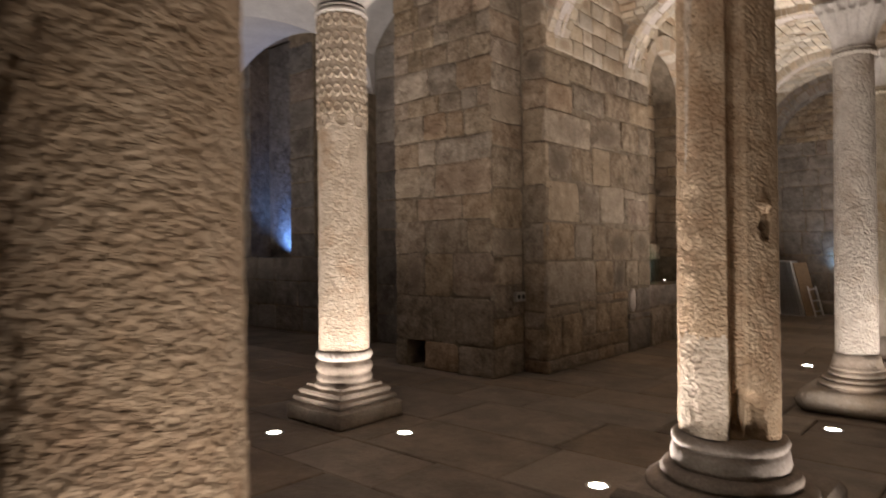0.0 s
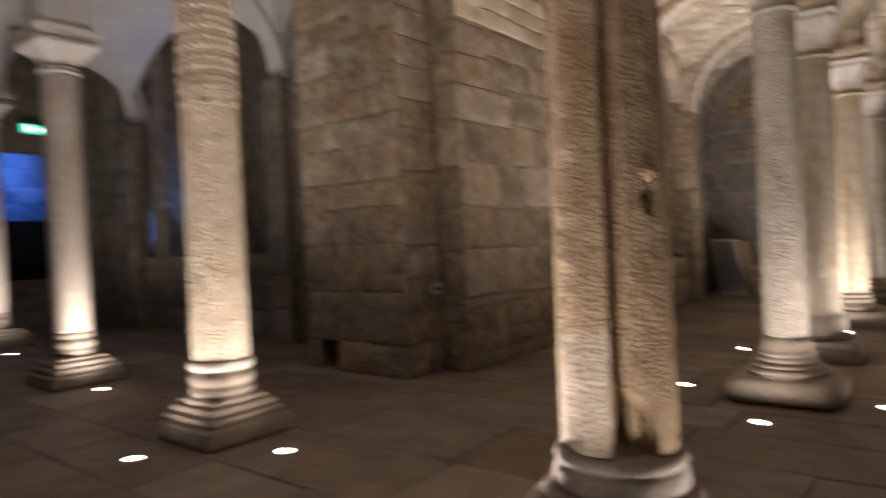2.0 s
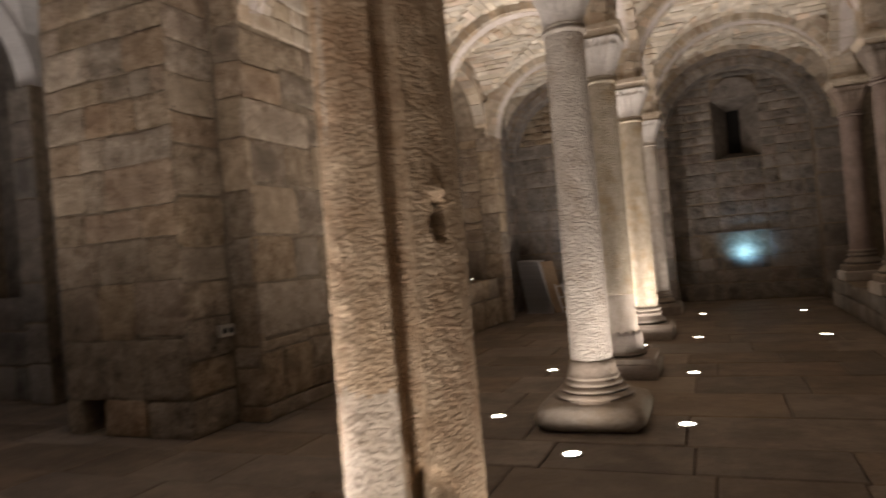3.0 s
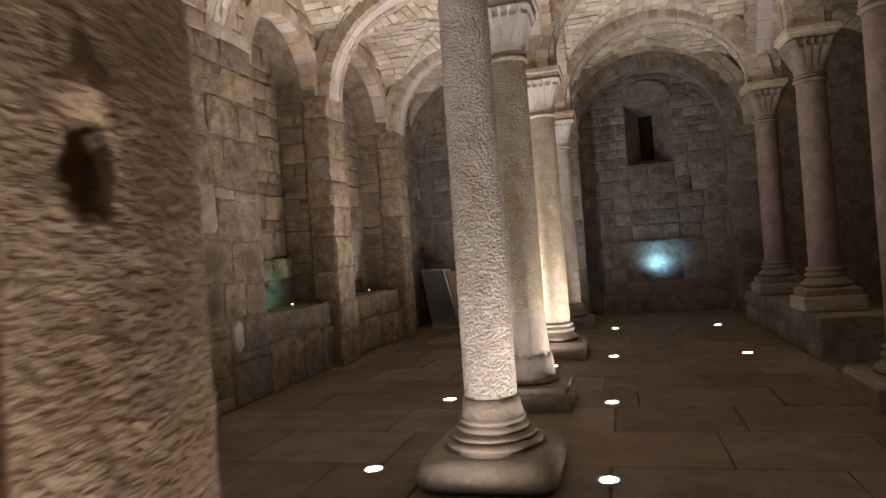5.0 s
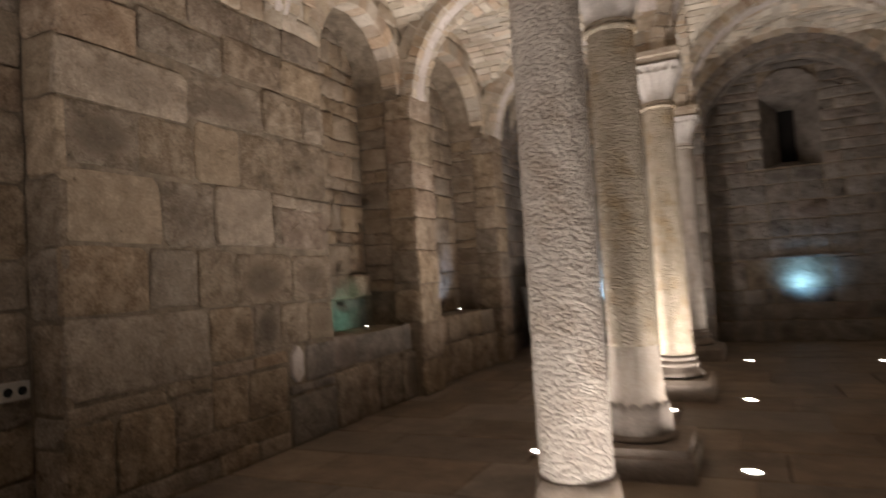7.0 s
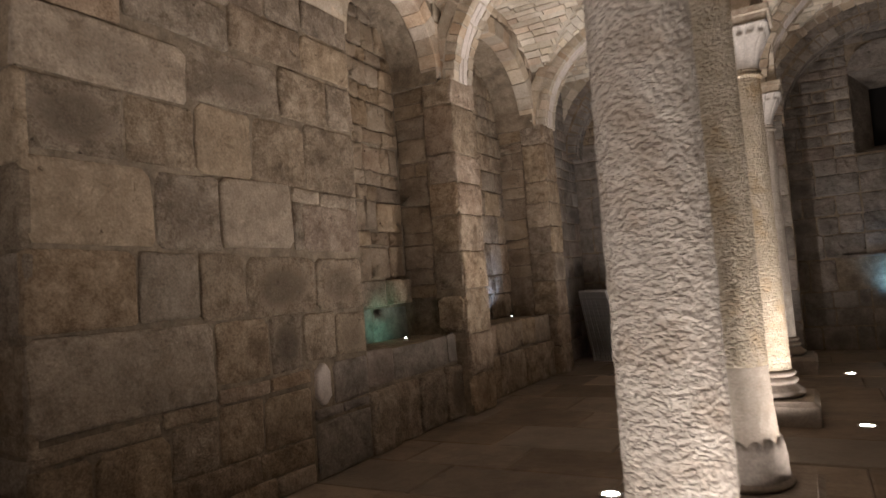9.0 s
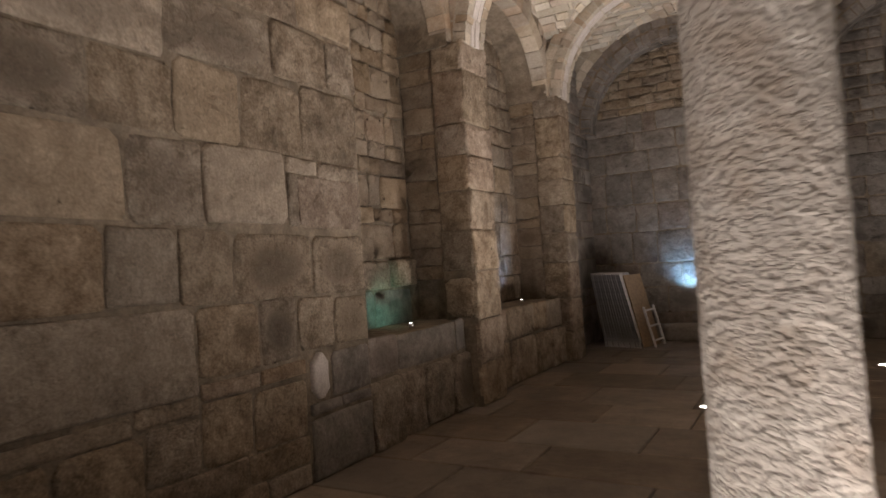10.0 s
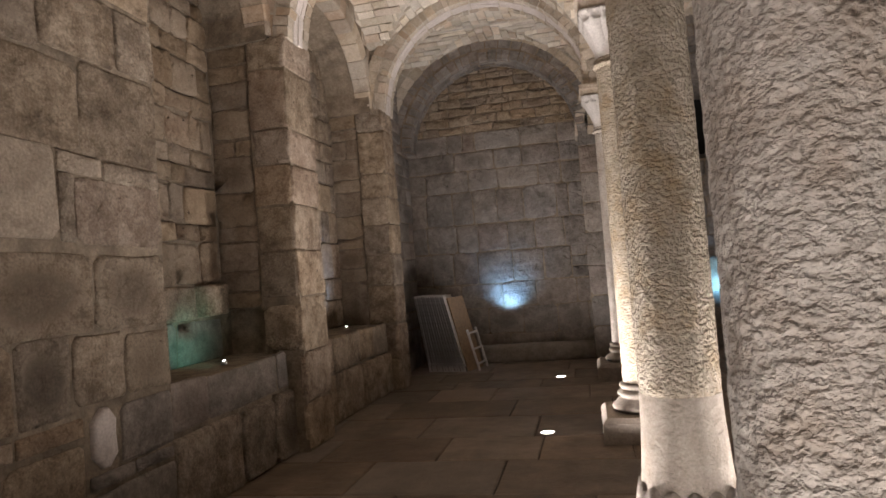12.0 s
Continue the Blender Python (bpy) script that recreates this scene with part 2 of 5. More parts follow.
M_VAULT = stone_material("vault rubble", (0.50, 0.435, 0.34), (0.69, 0.625, 0.525), (0.40, 0.30, 0.20), vary=0.20, bump=0.9, island=True, rusty=0.6)
M_VOUSS = stone_material("voussoir stone", (0.37, 0.305, 0.225), (0.56, 0.485, 0.39), (0.27, 0.185, 0.12), vary=0.2, bump=0.9, rusty=0.5)
M_PLASTER = stone_material("grey lime plaster", (0.54, 0.52, 0.51), (0.66, 0.64, 0.62), (0.40, 0.38, 0.37), vary=0.03, bump=0.2, scale=1.2)
M_WHITE = stone_material("white rubble stone", (0.52, 0.46, 0.42), (0.64, 0.58, 0.54), (0.4, 0.35, 0.3), vary=0.05, bump=0.5)
M_DARK = plain_material("dark void", (0.012, 0.011, 0.010), 0.95)
M_STEEL = plain_material("brushed steel", (0.5, 0.49, 0.47), 0.35, 1.0)
M_LENS = plain_material("lit uplight lens", (0.9, 0.88, 0.82), 0.3, 0.0, (1.0, 0.93, 0.80), 30.0)
M_LED = plain_material("lit led lens", (0.9, 0.9, 0.9), 0.3, 0.0, (1.0, 0.97, 0.92), 14.0)
M_SIGN = plain_material("lit green sign", (0.05, 0.5, 0.3), 0.4, 0.0, (0.05, 0.75, 0.42), 1.6)
M_SIGN_W = plain_material("lit white sign", (0.9, 0.95, 0.9), 0.4, 0.0, (0.75, 1.0, 0.88), 2.4)
M_PLASTIC = plain_material("grimy grey plastic", (0.36, 0.33, 0.29), 0.6)
M_GREYWOOD = plain_material("grey painted panels", (0.52, 0.50, 0.50), 0.7, vary=0.25)
M_WOOD = plain_material("brown board", (0.27, 0.185, 0.11), 0.65, vary=0.25)


# ---- helpers for meshes ----
def mesh_of(name, verts, faces, material, smooth=True):
    me = bpy.data.meshes.new(name)
    me.from_pydata([tuple(v) for v in verts], [], faces)
    me.materials.append(material)
    if smooth:
        me.polygons.foreach_set("use_smooth", [True] * len(me.polygons))
    me.update()
    return me


def part(name, me, parent=None, label=""):
    if isinstance(me, bmesh.types.BMesh):
        raise TypeError(name)
    ob = new(name, me)
    if parent is not None:
        ob.parent = parent
    return tagged(ob, label) if label else ob


def thing(name, label, category, group="", kind="", at=(0, 0, 0)):
    ob = new(name)
    ob.empty_display_size = 0.1
    ob.location = at
    return tagged(ob, label, category, group, kind)


def box_mesh(name, lo, hi, material, bevel=0.01, seed=0, wobble=0.0):
    """A box with chamfered edges, slightly out of true."""
    bm = bmesh.new()
    bmesh.ops.create_cube(bm, size=1)
    lo, hi = Vector(lo), Vector(hi)
    r = random.Random(seed)
    for v in bm.verts:
        v.co = Vector([(lo[i] + hi[i]) / 2 + v.co[i] * (hi[i] - lo[i]) + r.uniform(-wobble, wobble) for i in range(3)])
    if bevel:
        bmesh.ops.bevel(bm, geom=bm.edges[:], offset=bevel, segments=2, affect="EDGES", profile=0.6)
    me = bpy.data.meshes.new(name)
    bm.to_mesh(me); bm.free()
    me.materials.append(material)
    return me


def lathe(name, profile, material, sides=48, square=None, rough=0.0, seed=0, close=True):
    """A turned body from (radius, height) pairs; square: a superellipse exponent for four-sided forms; rough: metres of surface noise."""
    verts, faces = [], []
    for r, z in profile:
        for k in range(sides):
            a = 2 * math.pi * (k + 0.5) / sides
            c, s = math.cos(a), math.sin(a)
            f = 1.0
            if square:
                f = (abs(c) ** square + abs(s) ** square) ** (-1 / square)
            d = 0.0
            if rough:
                p = Vector((c * 6 + seed * 3.1, s * 6 - seed, z * 9))
                d = rough * (noise.noise(p * 1.7) + 0.7 * noise.noise(p * 5.1))
            verts.append(((r * f + d) * c, (r * f + d) * s, z))
    n = len(profile)
    for j in range(n - 1):
        for k in range(sides):
            k2 = (k + 1) % sides
            faces.append((j * sides + k, j * sides + k2, (j + 1) * sides + k2, (j + 1) * sides + k))
    if close:
        faces.append(tuple(range(sides - 1, -1, -1)))
        faces.append(tuple((n - 1) * sides + k for k in range(sides)))
    me = mesh_of(name, verts, faces, material)
    return me


def square_block(name, profile, material, corner=0.018):
    """A four-sided moulded block from (half width, height) pairs, with small rounded corners."""
    verts, faces = [], []
    ring = []
    for q in range(4):
        for a in (8, 45, 82):
            ring.append((q, radians(q * 90 + a)))
    n = len(ring)
    for h, z in profile:
        for q, a in ring:
            m = radians(q * 90 + 45)
            cx, cy = math.copysign(h - corner, math.cos(m)), math.copysign(h - corner, math.sin(m))
            j = 0.004 * noise.noise(Vector((cx * 9 + q, cy * 7, z * 11)))
            verts.append((cx + (corner + j) * math.cos(a), cy + (corner + j) * math.sin(a), z))
    for k in range(len(profile) - 1):
        for i in range(n):
            i2 = (i + 1) % n
            faces.append((k * n + i, k * n + i2, (k + 1) * n + i2, (k + 1) * n + i))
    faces.append(tuple(range(n - 1, -1, -1)))
    faces.append(tuple((len(profile) - 1) * n + i for i in range(n)))
    return mesh_of(name, verts, faces, material, smooth=False)


def torus_profile(r, z0, z1, bulge, n=7):
    return [(r + bulge * math.sin(math.pi * i / (n - 1)), z0 + (z1 - z0) * i / (n - 1)) for i in range(n)]


def stone_mesh(place, u0, u1, v0, v1, proud, material, r, gap=0.009, cut=None, jag=1.0):
    """One dressed stone: an uneven outline, a worn edge and a nearly flat face. place(u, v, out) gives the world point."""
    w, h = u1 - u0, v1 - v0
    g = gap * r.uniform(0.5, 1.3)
    j = min(0.016, min(w, h) * 0.06) * jag
    c = [(cut or r.uniform(0.02, 0.11)) * min(w, h) for _ in range(4)]
    um, vm = (u0 + u1) / 2 + r.uniform(-0.15, 0.15) * w, (v0 + v1) / 2
    ring = []
    for (u, v) in ((u0 + g + c[0], v0 + g), (um, v0 + g), (u1 - g - c[1], v0 + g), (u1 - g, v0 + g + c[1]), (u1 - g, vm),
                   (u1 - g, v1 - g - c[2]), (u1 - g - c[2], v1 - g), (um, v1 - g), (u0 + g + c[3], v1 - g), (u0 + g, v1 - g - c[3]),
                   (u0 + g, vm), (u0 + g, v0 + g + c[0])):
        ring.append((u + r.uniform(-j, j) * 0.5, v + r.uniform(-j, j) * 0.5))
    n = len(ring)
    uc, vc = (u0 + u1) / 2, (v0 + v1) / 2
    tu, tv = r.uniform(-0.012, 0.012) / w, r.uniform(-0.012, 0.012) / h

    def inset(e, out):
        for u, v in ring:
            du, dv = uc - u, vc - v
            d = math.hypot(du, dv)
            u, v = u + du / d * e, v + dv / d * e
            spots.append((u, v))
            verts.append(place(u, v, out + tu * (u - uc) + tv * (v - vc)))

    verts = [place(u, v, -0.03) for u, v in ring]
    spots = list(ring)
    inset(0.0, proud * 0.35)
    inset(0.008, proud * 0.85)
    inset(0.028, proud + 0.002)
    spots.append((uc, vc))
    verts.append(place(uc, vc, proud + r.uniform(-0.003, 0.006)))
    faces = []
    for k in range(n):
        k2 = (k + 1) % n
        for q in range(3):
            faces.append((q * n + k, q * n + k2, (q + 1) * n + k2, (q + 1) * n + k))
        faces.append((3 * n + k, 3 * n + k2, 4 * n))
    me = mesh_of("stone", verts, faces, material)
    flat = [c for u, v in spots for c in ((u - uc) / (w * 0.5), (v - vc) / (h * 0.5), 1.0)]
    me.attributes.new("spot", "FLOAT_VECTOR", "POINT").data.foreach_set("vector", flat)
    return me


def wall_place(origin, along, out):
    o, a, n = Vector(origin), Vector(along).normalized(), Vector(out).normalized()
    sway = sum(o) * 1.7

    def place(u, v, d):
        # beds and joints run a little out of true
        dv = 0.014 * noise.noise(Vector((u * 1.1 + sway, v * 0.9, 3.1))) + 0.008 * noise.noise(Vector((u * 3.7, v * 2.9, sway)))
        du = 0.016 * noise.noise(Vector((u * 1.3, v * 2.1 + sway, 7.7)))
        return o + a * (u + du) + Vector((0, 0, v + dv)) + n * d

    return place


def masonry(parent, origin, along, out, width, courses, material, seed, mean=0.42, keep=None, proud=0.016, name="stone", jag=1.0):
    """Courses of stones on a wall face; courses: heights of the bed joints from the floor up."""
    r = random.Random(seed)
    place = wall_place(origin, along, out)
    for v0, v1 in zip(courses, courses[1:]):
        u, h = 0.0, v1 - v0
        while u < width - 1e-6:
            w = mean * r.uniform(0.6, 1.5) * (0.75 + 0.5 * min(h / 0.45, 1.2))
            if width - u - w < mean * 0.5:
                w = width - u
            top, low = v1 + r.uniform(-0.008, 0.008), v0
            if keep is None or keep(u, u + w, v0, v1):
                part(name, stone_mesh(place, u, u + w, low, top, proud * r.uniform(0.5, 1.4), material, r, jag=jag), parent)
            u += w


def laid(parent, origin, along, out, courses, material, seed, proud=0.016, cut=None):
    """Courses whose upright joints are known: (lower bed, upper bed, joints)."""
    r = random.Random(seed)
    place = wall_place(origin, along, out)
    for v0, v1, joints in courses:
        for a, b in zip(joints, joints[1:]):
            part("stone", stone_mesh(place, a, b, v0 + r.uniform(-0.01, 0.01), v1 + r.uniform(-0.01, 0.01), proud * r.uniform(0.4, 1.6), material, r, cut=cut), parent)


def prism(name, outline, axis_from, axis_to, material):
    """A solid from a closed outline of (u, z) swept between two placings."""
    n = len(outline)
    verts = [axis_from(u, z) for u, z in outline] + [axis_to(u, z) for u, z in outline]
    faces = [tuple(range(n)), tuple(range(2 * n - 1, n - 1, -1))]
    for k in range(n):
        k2 = (k + 1) % n
        faces.append((k, n + k, n + k2, k2))
    me = mesh_of(name, verts, faces, material, smooth=False)
    bm = bmesh.new(); bm.from_mesh(me)
    bmesh.ops.recalc_face_normals(bm, faces=bm.faces[:])
    bm.to_mesh(me); bm.free()
    return me


def arch_z(u, half, rise, spring):
    t = max(0.0, 1 - (u / half) ** 2)
    return spring + rise * math.sqrt(t)


def arch_panel(name, width, u0, u1, spring, rise, z0, z1, front, back, material, steps=20):
    """A wall panel from z0 to z1 with a round-headed opening from u0 to u1 that starts at z0."""
    half, mid = (u1 - u0) / 2, (u0 + u1) / 2
    out = [(0, z0), (u0, z0), (u0, spring)]
    out += [(mid - half * math.cos(math.pi * k / steps), spring + rise * math.sin(math.pi * k / steps)) for k in range(1, steps)]
    out += [(u1, spring), (u1, z0), (width, z0), (width, z1), (0, z1)]
    return prism(name, out, front, back, material)


def voussoirs(parent, p0, p1, spring, rise, depth, width, material, seed, count=19, name="voussoir", gap=0.004):
    """A round arch of wedge stones between two points of the plan; depth: its height on the face, width: its thickness."""
    r = random.Random(seed)
    p0, p1 = Vector((*p0, 0)), Vector((*p1, 0))
    along = (p1 - p0).normalized()
    across = Vector((-along.y, along.x, 0))
    half, mid = (p1 - p0).length / 2, (p0 + p1) / 2

    def pt(a, k, s):
        # a: angle on the arch, k: 0 on the inside to 1 on the back, s: -1 to 1 across
        u = -(half + k * depth) * math.cos(a)
        z = spring + (rise + k * depth) * math.sin(a)
        return mid + along * u + Vector((0, 0, z)) + across * s * width / 2

    cuts = [0.0]
    for k in range(count):
        cuts.append(cuts[-1] + r.uniform(0.75, 1.25))
    cuts = [c / cuts[-1] * math.pi for c in cuts]
    for a0, a1 in zip(cuts, cuts[1:]):
        g = gap
        b0, b1 = a0 + g, a1 - g
        am, dk, ds = (a0 + a1) / 2, r.uniform(-0.035, 0.03) * min(1, gap * 250), 1 + r.uniform(-0.03, 0.03) * min(1, gap * 250)
        verts, faces = [], []
        for s in (-1, -0.9, 0.9, 1):
            kk = 0.045 if abs(s) == 1 else 0.0
            for a in (b0, am, b1):
                verts.append(pt(a, kk + dk * 0.5, s * ds))
            for a in (b1, am, b0):
                verts.append(pt(a, 1.0, s * ds))
        for q in range(3):
            for k in range(6):
                k2 = (k + 1) % 6
                faces.append((q * 6 + k, q * 6 + k2, (q + 1) * 6 + k2, (q + 1) * 6 + k))
        faces += [(5, 4, 3, 2, 1, 0), tuple(18 + k for k in range(6))]
        part(name, mesh_of("voussoir", verts, faces, material, smooth=False), parent)


def ring_arch(parent, p0, p1, spring, rise, width, seed, face=0.13, lip=0.12, fine=39, coarse=15, ring=M_VOUSS, soffit=M_WHITE, bed=M_LIME, outer=22):
    """A rubble arch: a mortar core, a ring of small wedge stones on each face, larger stones along its underside."""
    r = random.Random(seed)
    p0, p1 = Vector((*p0, 0)), Vector((*p1, 0))
    along = (p1 - p0).normalized()
    across = Vector((-along.y, along.x, 0))
    half, mid = (p1 - p0).length / 2, (p0 + p1) / 2
    w = width / 2

    def pt(a, k, q):
        return mid - along * (half + k) * math.cos(a) + Vector((0, 0, spring + (rise + k) * math.sin(a))) + across * q

    def block(a0, a1, k0, k1, q0, q1):
        steps = [a0, a1] if a1 - a0 < 0.12 else [a0, (a0 + a1) / 2, a1]
        n = len(steps)
        verts = [pt(a + r.uniform(-0.006, 0.006), k + r.uniform(-0.005, 0.005), q) for a in steps for k, q in ((k0, q0), (k0, q1), (k1, q1), (k1, q0))]
        faces = [(i * 4 + j, i * 4 + (j + 1) % 4, (i + 1) * 4 + (j + 1) % 4, (i + 1) * 4 + j) for i in range(n - 1) for j in range(4)]
        return verts, faces + [(3, 2, 1, 0), tuple((n - 1) * 4 + j for j in range(4))]

    def cuts(count):
        c = list(itertools.accumulate([0.0] + [r.uniform(0.65, 1.35) for _ in range(count)]))
        return [x / c[-1] * math.pi for x in c]

    verts, faces, n = [], [], 40
    for i in range(n + 1):
        a = math.pi * i / n
        verts += [pt(a, k, q) for k, q in ((0.014, -w + 0.014), (0.014, w - 0.014), (0.30, w - 0.014), (0.30, -w + 0.014))]
    for i in range(n):
        faces += [(i * 4 + j, i * 4 + (j + 1) % 4, i * 4 + 4 + (j + 1) % 4, i * 4 + 4 + j) for j in range(4)]
    part("mortar_core", mesh_of("mortar_core", verts, faces, bed, smooth=False), parent, "pale mortar between the arch stones")
    for side in (-1, 1):
        c = cuts(fine)
        for a0, a1 in zip(c, c[1:]):
            v, f = block(a0 + 0.006, a1 - 0.006, r.uniform(-0.004, 0.01), face * r.uniform(0.8, 1.15), side * (w + r.uniform(-0.006, 0.01)), side * (w - lip * r.uniform(0.75, 1.2)))
            part("voussoir", mesh_of("voussoir", v, f, ring, smooth=False), parent)
        c = cuts(outer)
        for a0, a1 in zip(c, c[1:]):
            v, f = block(a0 + 0.007, a1 - 0.007, face * 1.22, face + 0.17, side * (w - r.uniform(0.0, 0.012)), side * (w - 0.05))
            part("backing_stone", mesh_of("backing_stone", v, f, ring, smooth=False), parent)
    c = cuts(coarse)
    for a0, a1 in zip(c, c[1:]):
        e = w - lip * 1.1
        split = [-e, r.uniform(-0.5, 0.5) * e, e] if r.random() < 0.6 else [-e, e]
        for q0, q1 in zip(split, split[1:]):
            v, f = block(a0 + 0.007, a1 - 0.007, r.uniform(0.0, 0.008), 0.05, q0 + 0.006, q1 - 0.006)
            part("soffit_stone", mesh_of("soffit_stone", v, f, soffit, smooth=False), parent)


def vault_bay(x0, x1, y0, y1, lift=RIB, stones=True, seed=0, spring=SPRING):
    """Vertices and faces of one groined bay: a skin, and rough stones laid in courses on it."""
    xm, ym, hx, hy = (x0 + x1) / 2, (y0 + y1) / 2, (x1 - x0) / 2, (y1 - y0) / 2
    r = random.Random(seed)
    rise = RISE + lift

    def top(x, y):
        a = max(0, 1 - ((x - xm) / hx) ** 2) ** 0.5
        b = max(0, 1 - ((y - ym) / hy) ** 2) ** 0.5
        return spring + rise * max(a, b)

    verts, faces = [], []
    n = 28
    xs = [xm - hx * math.cos(math.pi * i / n) for i in range(n + 1)]
    ys = [ym - hy * math.cos(math.pi * i / n) for i in range(n + 1)]
    for x in xs:
        for y in ys:
            verts.append((x, y, top(x, y) + 0.012))
    for i in range(n):
        for j in range(n):
            a = i * (n + 1) + j
            if i == j:
                faces += [(a, a + n + 1, a + n + 2), (a, a + n + 2, a + 1)]
            elif i + j == n - 1:
                faces += [(a, a + n + 1, a + 1), (a + n + 1, a + n + 2, a + 1)]
            else:
                faces.append((a, a + n + 1, a + n + 2, a + 1))
    if not stones:
        return verts, faces
    for web in (0, 1):
        rows = 40
        hu, hv = (hx, hy) if web == 0 else (hy, hx)
        for i in range(rows):
            a0, a1 = math.pi * i / rows, math.pi * (i + 1) / rows
            u0, u1 = -math.cos(a0), -math.cos(a1)
            edge = max(abs(u0), abs(u1)) + 0.004
            v = -1.0
            while v < 1:
                w = r.uniform(0.14, 0.46) / hv
                v1 = min(1, v + w)
                if v < -edge:
                    v1 = min(v1, -edge)
                elif v < edge:
                    v, v1 = edge, min(1, edge + w)
                if v1 - v > 0.02:
                    g = 0.006
                    d = r.uniform(0.002, 0.028)
                    quad = []
                    for uu, vv in ((u0 + g / hu * abs(math.sin(a0)), v + g / hv), (u1 - g / hu * abs(math.sin(a1)), v + g / hv),
                                   (u1 - g / hu * abs(math.sin(a1)), v1 - g / hv), (u0 + g / hu * abs(math.sin(a0)), v1 - g / hv)):
                        uu += r.uniform(-0.004, 0.004)
                        s = math.sqrt(max(0, 1 - uu * uu))
                        inner = (rise - d) / rise
                        z = spring + rise * s * inner - 0.003
                        pu = uu * (hu - d) 
                        quad.append((pu, vv * hv, z))
                    base = len(verts)
                    for pu, pv, z in quad:
                        verts.append((xm + pu, ym + pv, z) if web == 0 else (xm + pv, ym + pu, z))
                    for pu, pv, z in quad:
                        q = 1.02
                        verts.append((xm + pu * q, ym + pv, z + 0.03) if web == 0 else (xm + pv, ym + pu * q, z + 0.03))
                    b = base
                    faces += [(b, b + 1, b + 2, b + 3)] + [(b + k, b + 4 + k, b + 4 + (k + 1) % 4, b + (k + 1) % 4) for k in range(4)]
                v = v1
    return verts, faces


def joined(name, chunks, material, bed=None):
    """One mesh of many chunks; bed: the material of the faces that come before a chunk's first stone."""
    verts, faces, slots = [], [], []
    for v, f in chunks:
        k = len(verts)
        verts += v
        faces += [tuple(i + k for i in q) for q in f]
        slots += [1 if max(q) < 841 else 0 for q in f]
    me = mesh_of(name, verts, faces, material, smooth=False)
    if bed:
        me.materials.append(bed)
        me.polygons.foreach_set("material_index", slots)
    return me


# ---- floor ----
floor = tagged(new("floor", box_mesh("floor", (-16, -6, -0.3), (8, 18, -0.022), M_JOINT, 0)), "dark earth bed and joints under worn stone paving", "floor", kind="structure")

# ---- outer walls that close the place ----
def closing_wall(name, lo, hi, label):
    return tagged(new(name, box_mesh(name, lo, hi, M_MORTAR, 0)), label, "wall", kind="structure")

closing_wall("wall_south", (-16, -6.3, -0.3), (8, -6, 6), "plain grey stone wall")
closing_wall("wall_east", (5.6, -6, -0.3), (5.9, 18, 6), "plain grey stone wall in deep shade")
tagged(new("ceiling", box_mesh("ceiling", (-16, -6.3, 5.5), (8, 18, 5.8), M_MORTAR, 0)), "dark fill above the stone vaults", "ceiling", kind="structure")

# ---- vaults ----
XW, XC, XD, XE = -3.80, -0.88, 2.15, 5.2
YL = [-2.2, 0.82, 3.85, 6.97, 8.85, 11.45, 14.2, 16.2]
stone_bays, plaster_bays = [], []
k = 0
for y0, y1 in zip(YL, YL[1:]):
    for x0, x1 in ((XW, XC), (XC, XD), (XD, XE)):
        k += 1
        if y0 < 6.9 and x0 == XW:
            plaster_bays.append(vault_bay(-4.12, x1, y0, y1, stones=False, spring=WEST_SPRING))
        else:
            stone_bays.append(vault_bay(x0 if x0 != XW or y0 < 14 else -4.0, x1, y0, y1, seed=k))
for x0, x1 in ((-15.3, -11.9), (-11.9, -7.5), (-7.5, -4.12)):
    for y0, y1 in ((-2.2, 0.95), (0.95, 4.2), (4.2, 7.3)):
        plaster_bays.append(vault_bay(x0, x1, y0, y1, stones=False, spring=WEST_SPRING))
tagged(new("ceiling_vault", joined("ceiling_vault", stone_bays, M_VAULT, M_LIME)), "groined vault of rough pale rubble stone and brick", "vault", kind="structure")
tagged(new("ceiling_plaster_vault", joined("ceiling_plaster_vault", plaster_bays, M_PLASTER)), "groined vault with grey lime plaster", "vault", kind="structure")

# ---- arches on the columns ----
def stone_arch(p0, p1, seed, label="round arch of rough cut stone wedges", width=0.46, rise=RISE, inset=0.16, spring=SPRING, material=M_VOUSS, count=19, gap=0.004):
    a, b = Vector(p0), Vector(p1)
    d = (b - a).normalized() * inset
    th = thing("stone_arch", label, "arch", "arches of the vault", at=(0, 0, 0))
    if gap:
        ring_arch(th, a + d, b - d, spring, rise, width, seed, fine=int((b - a).length * 13), coarse=int((b - a).length * 5))
    else:
        voussoirs(th, a + d, b - d, spring, rise, 0.26, width, material, seed, count, gap=gap)
    return th

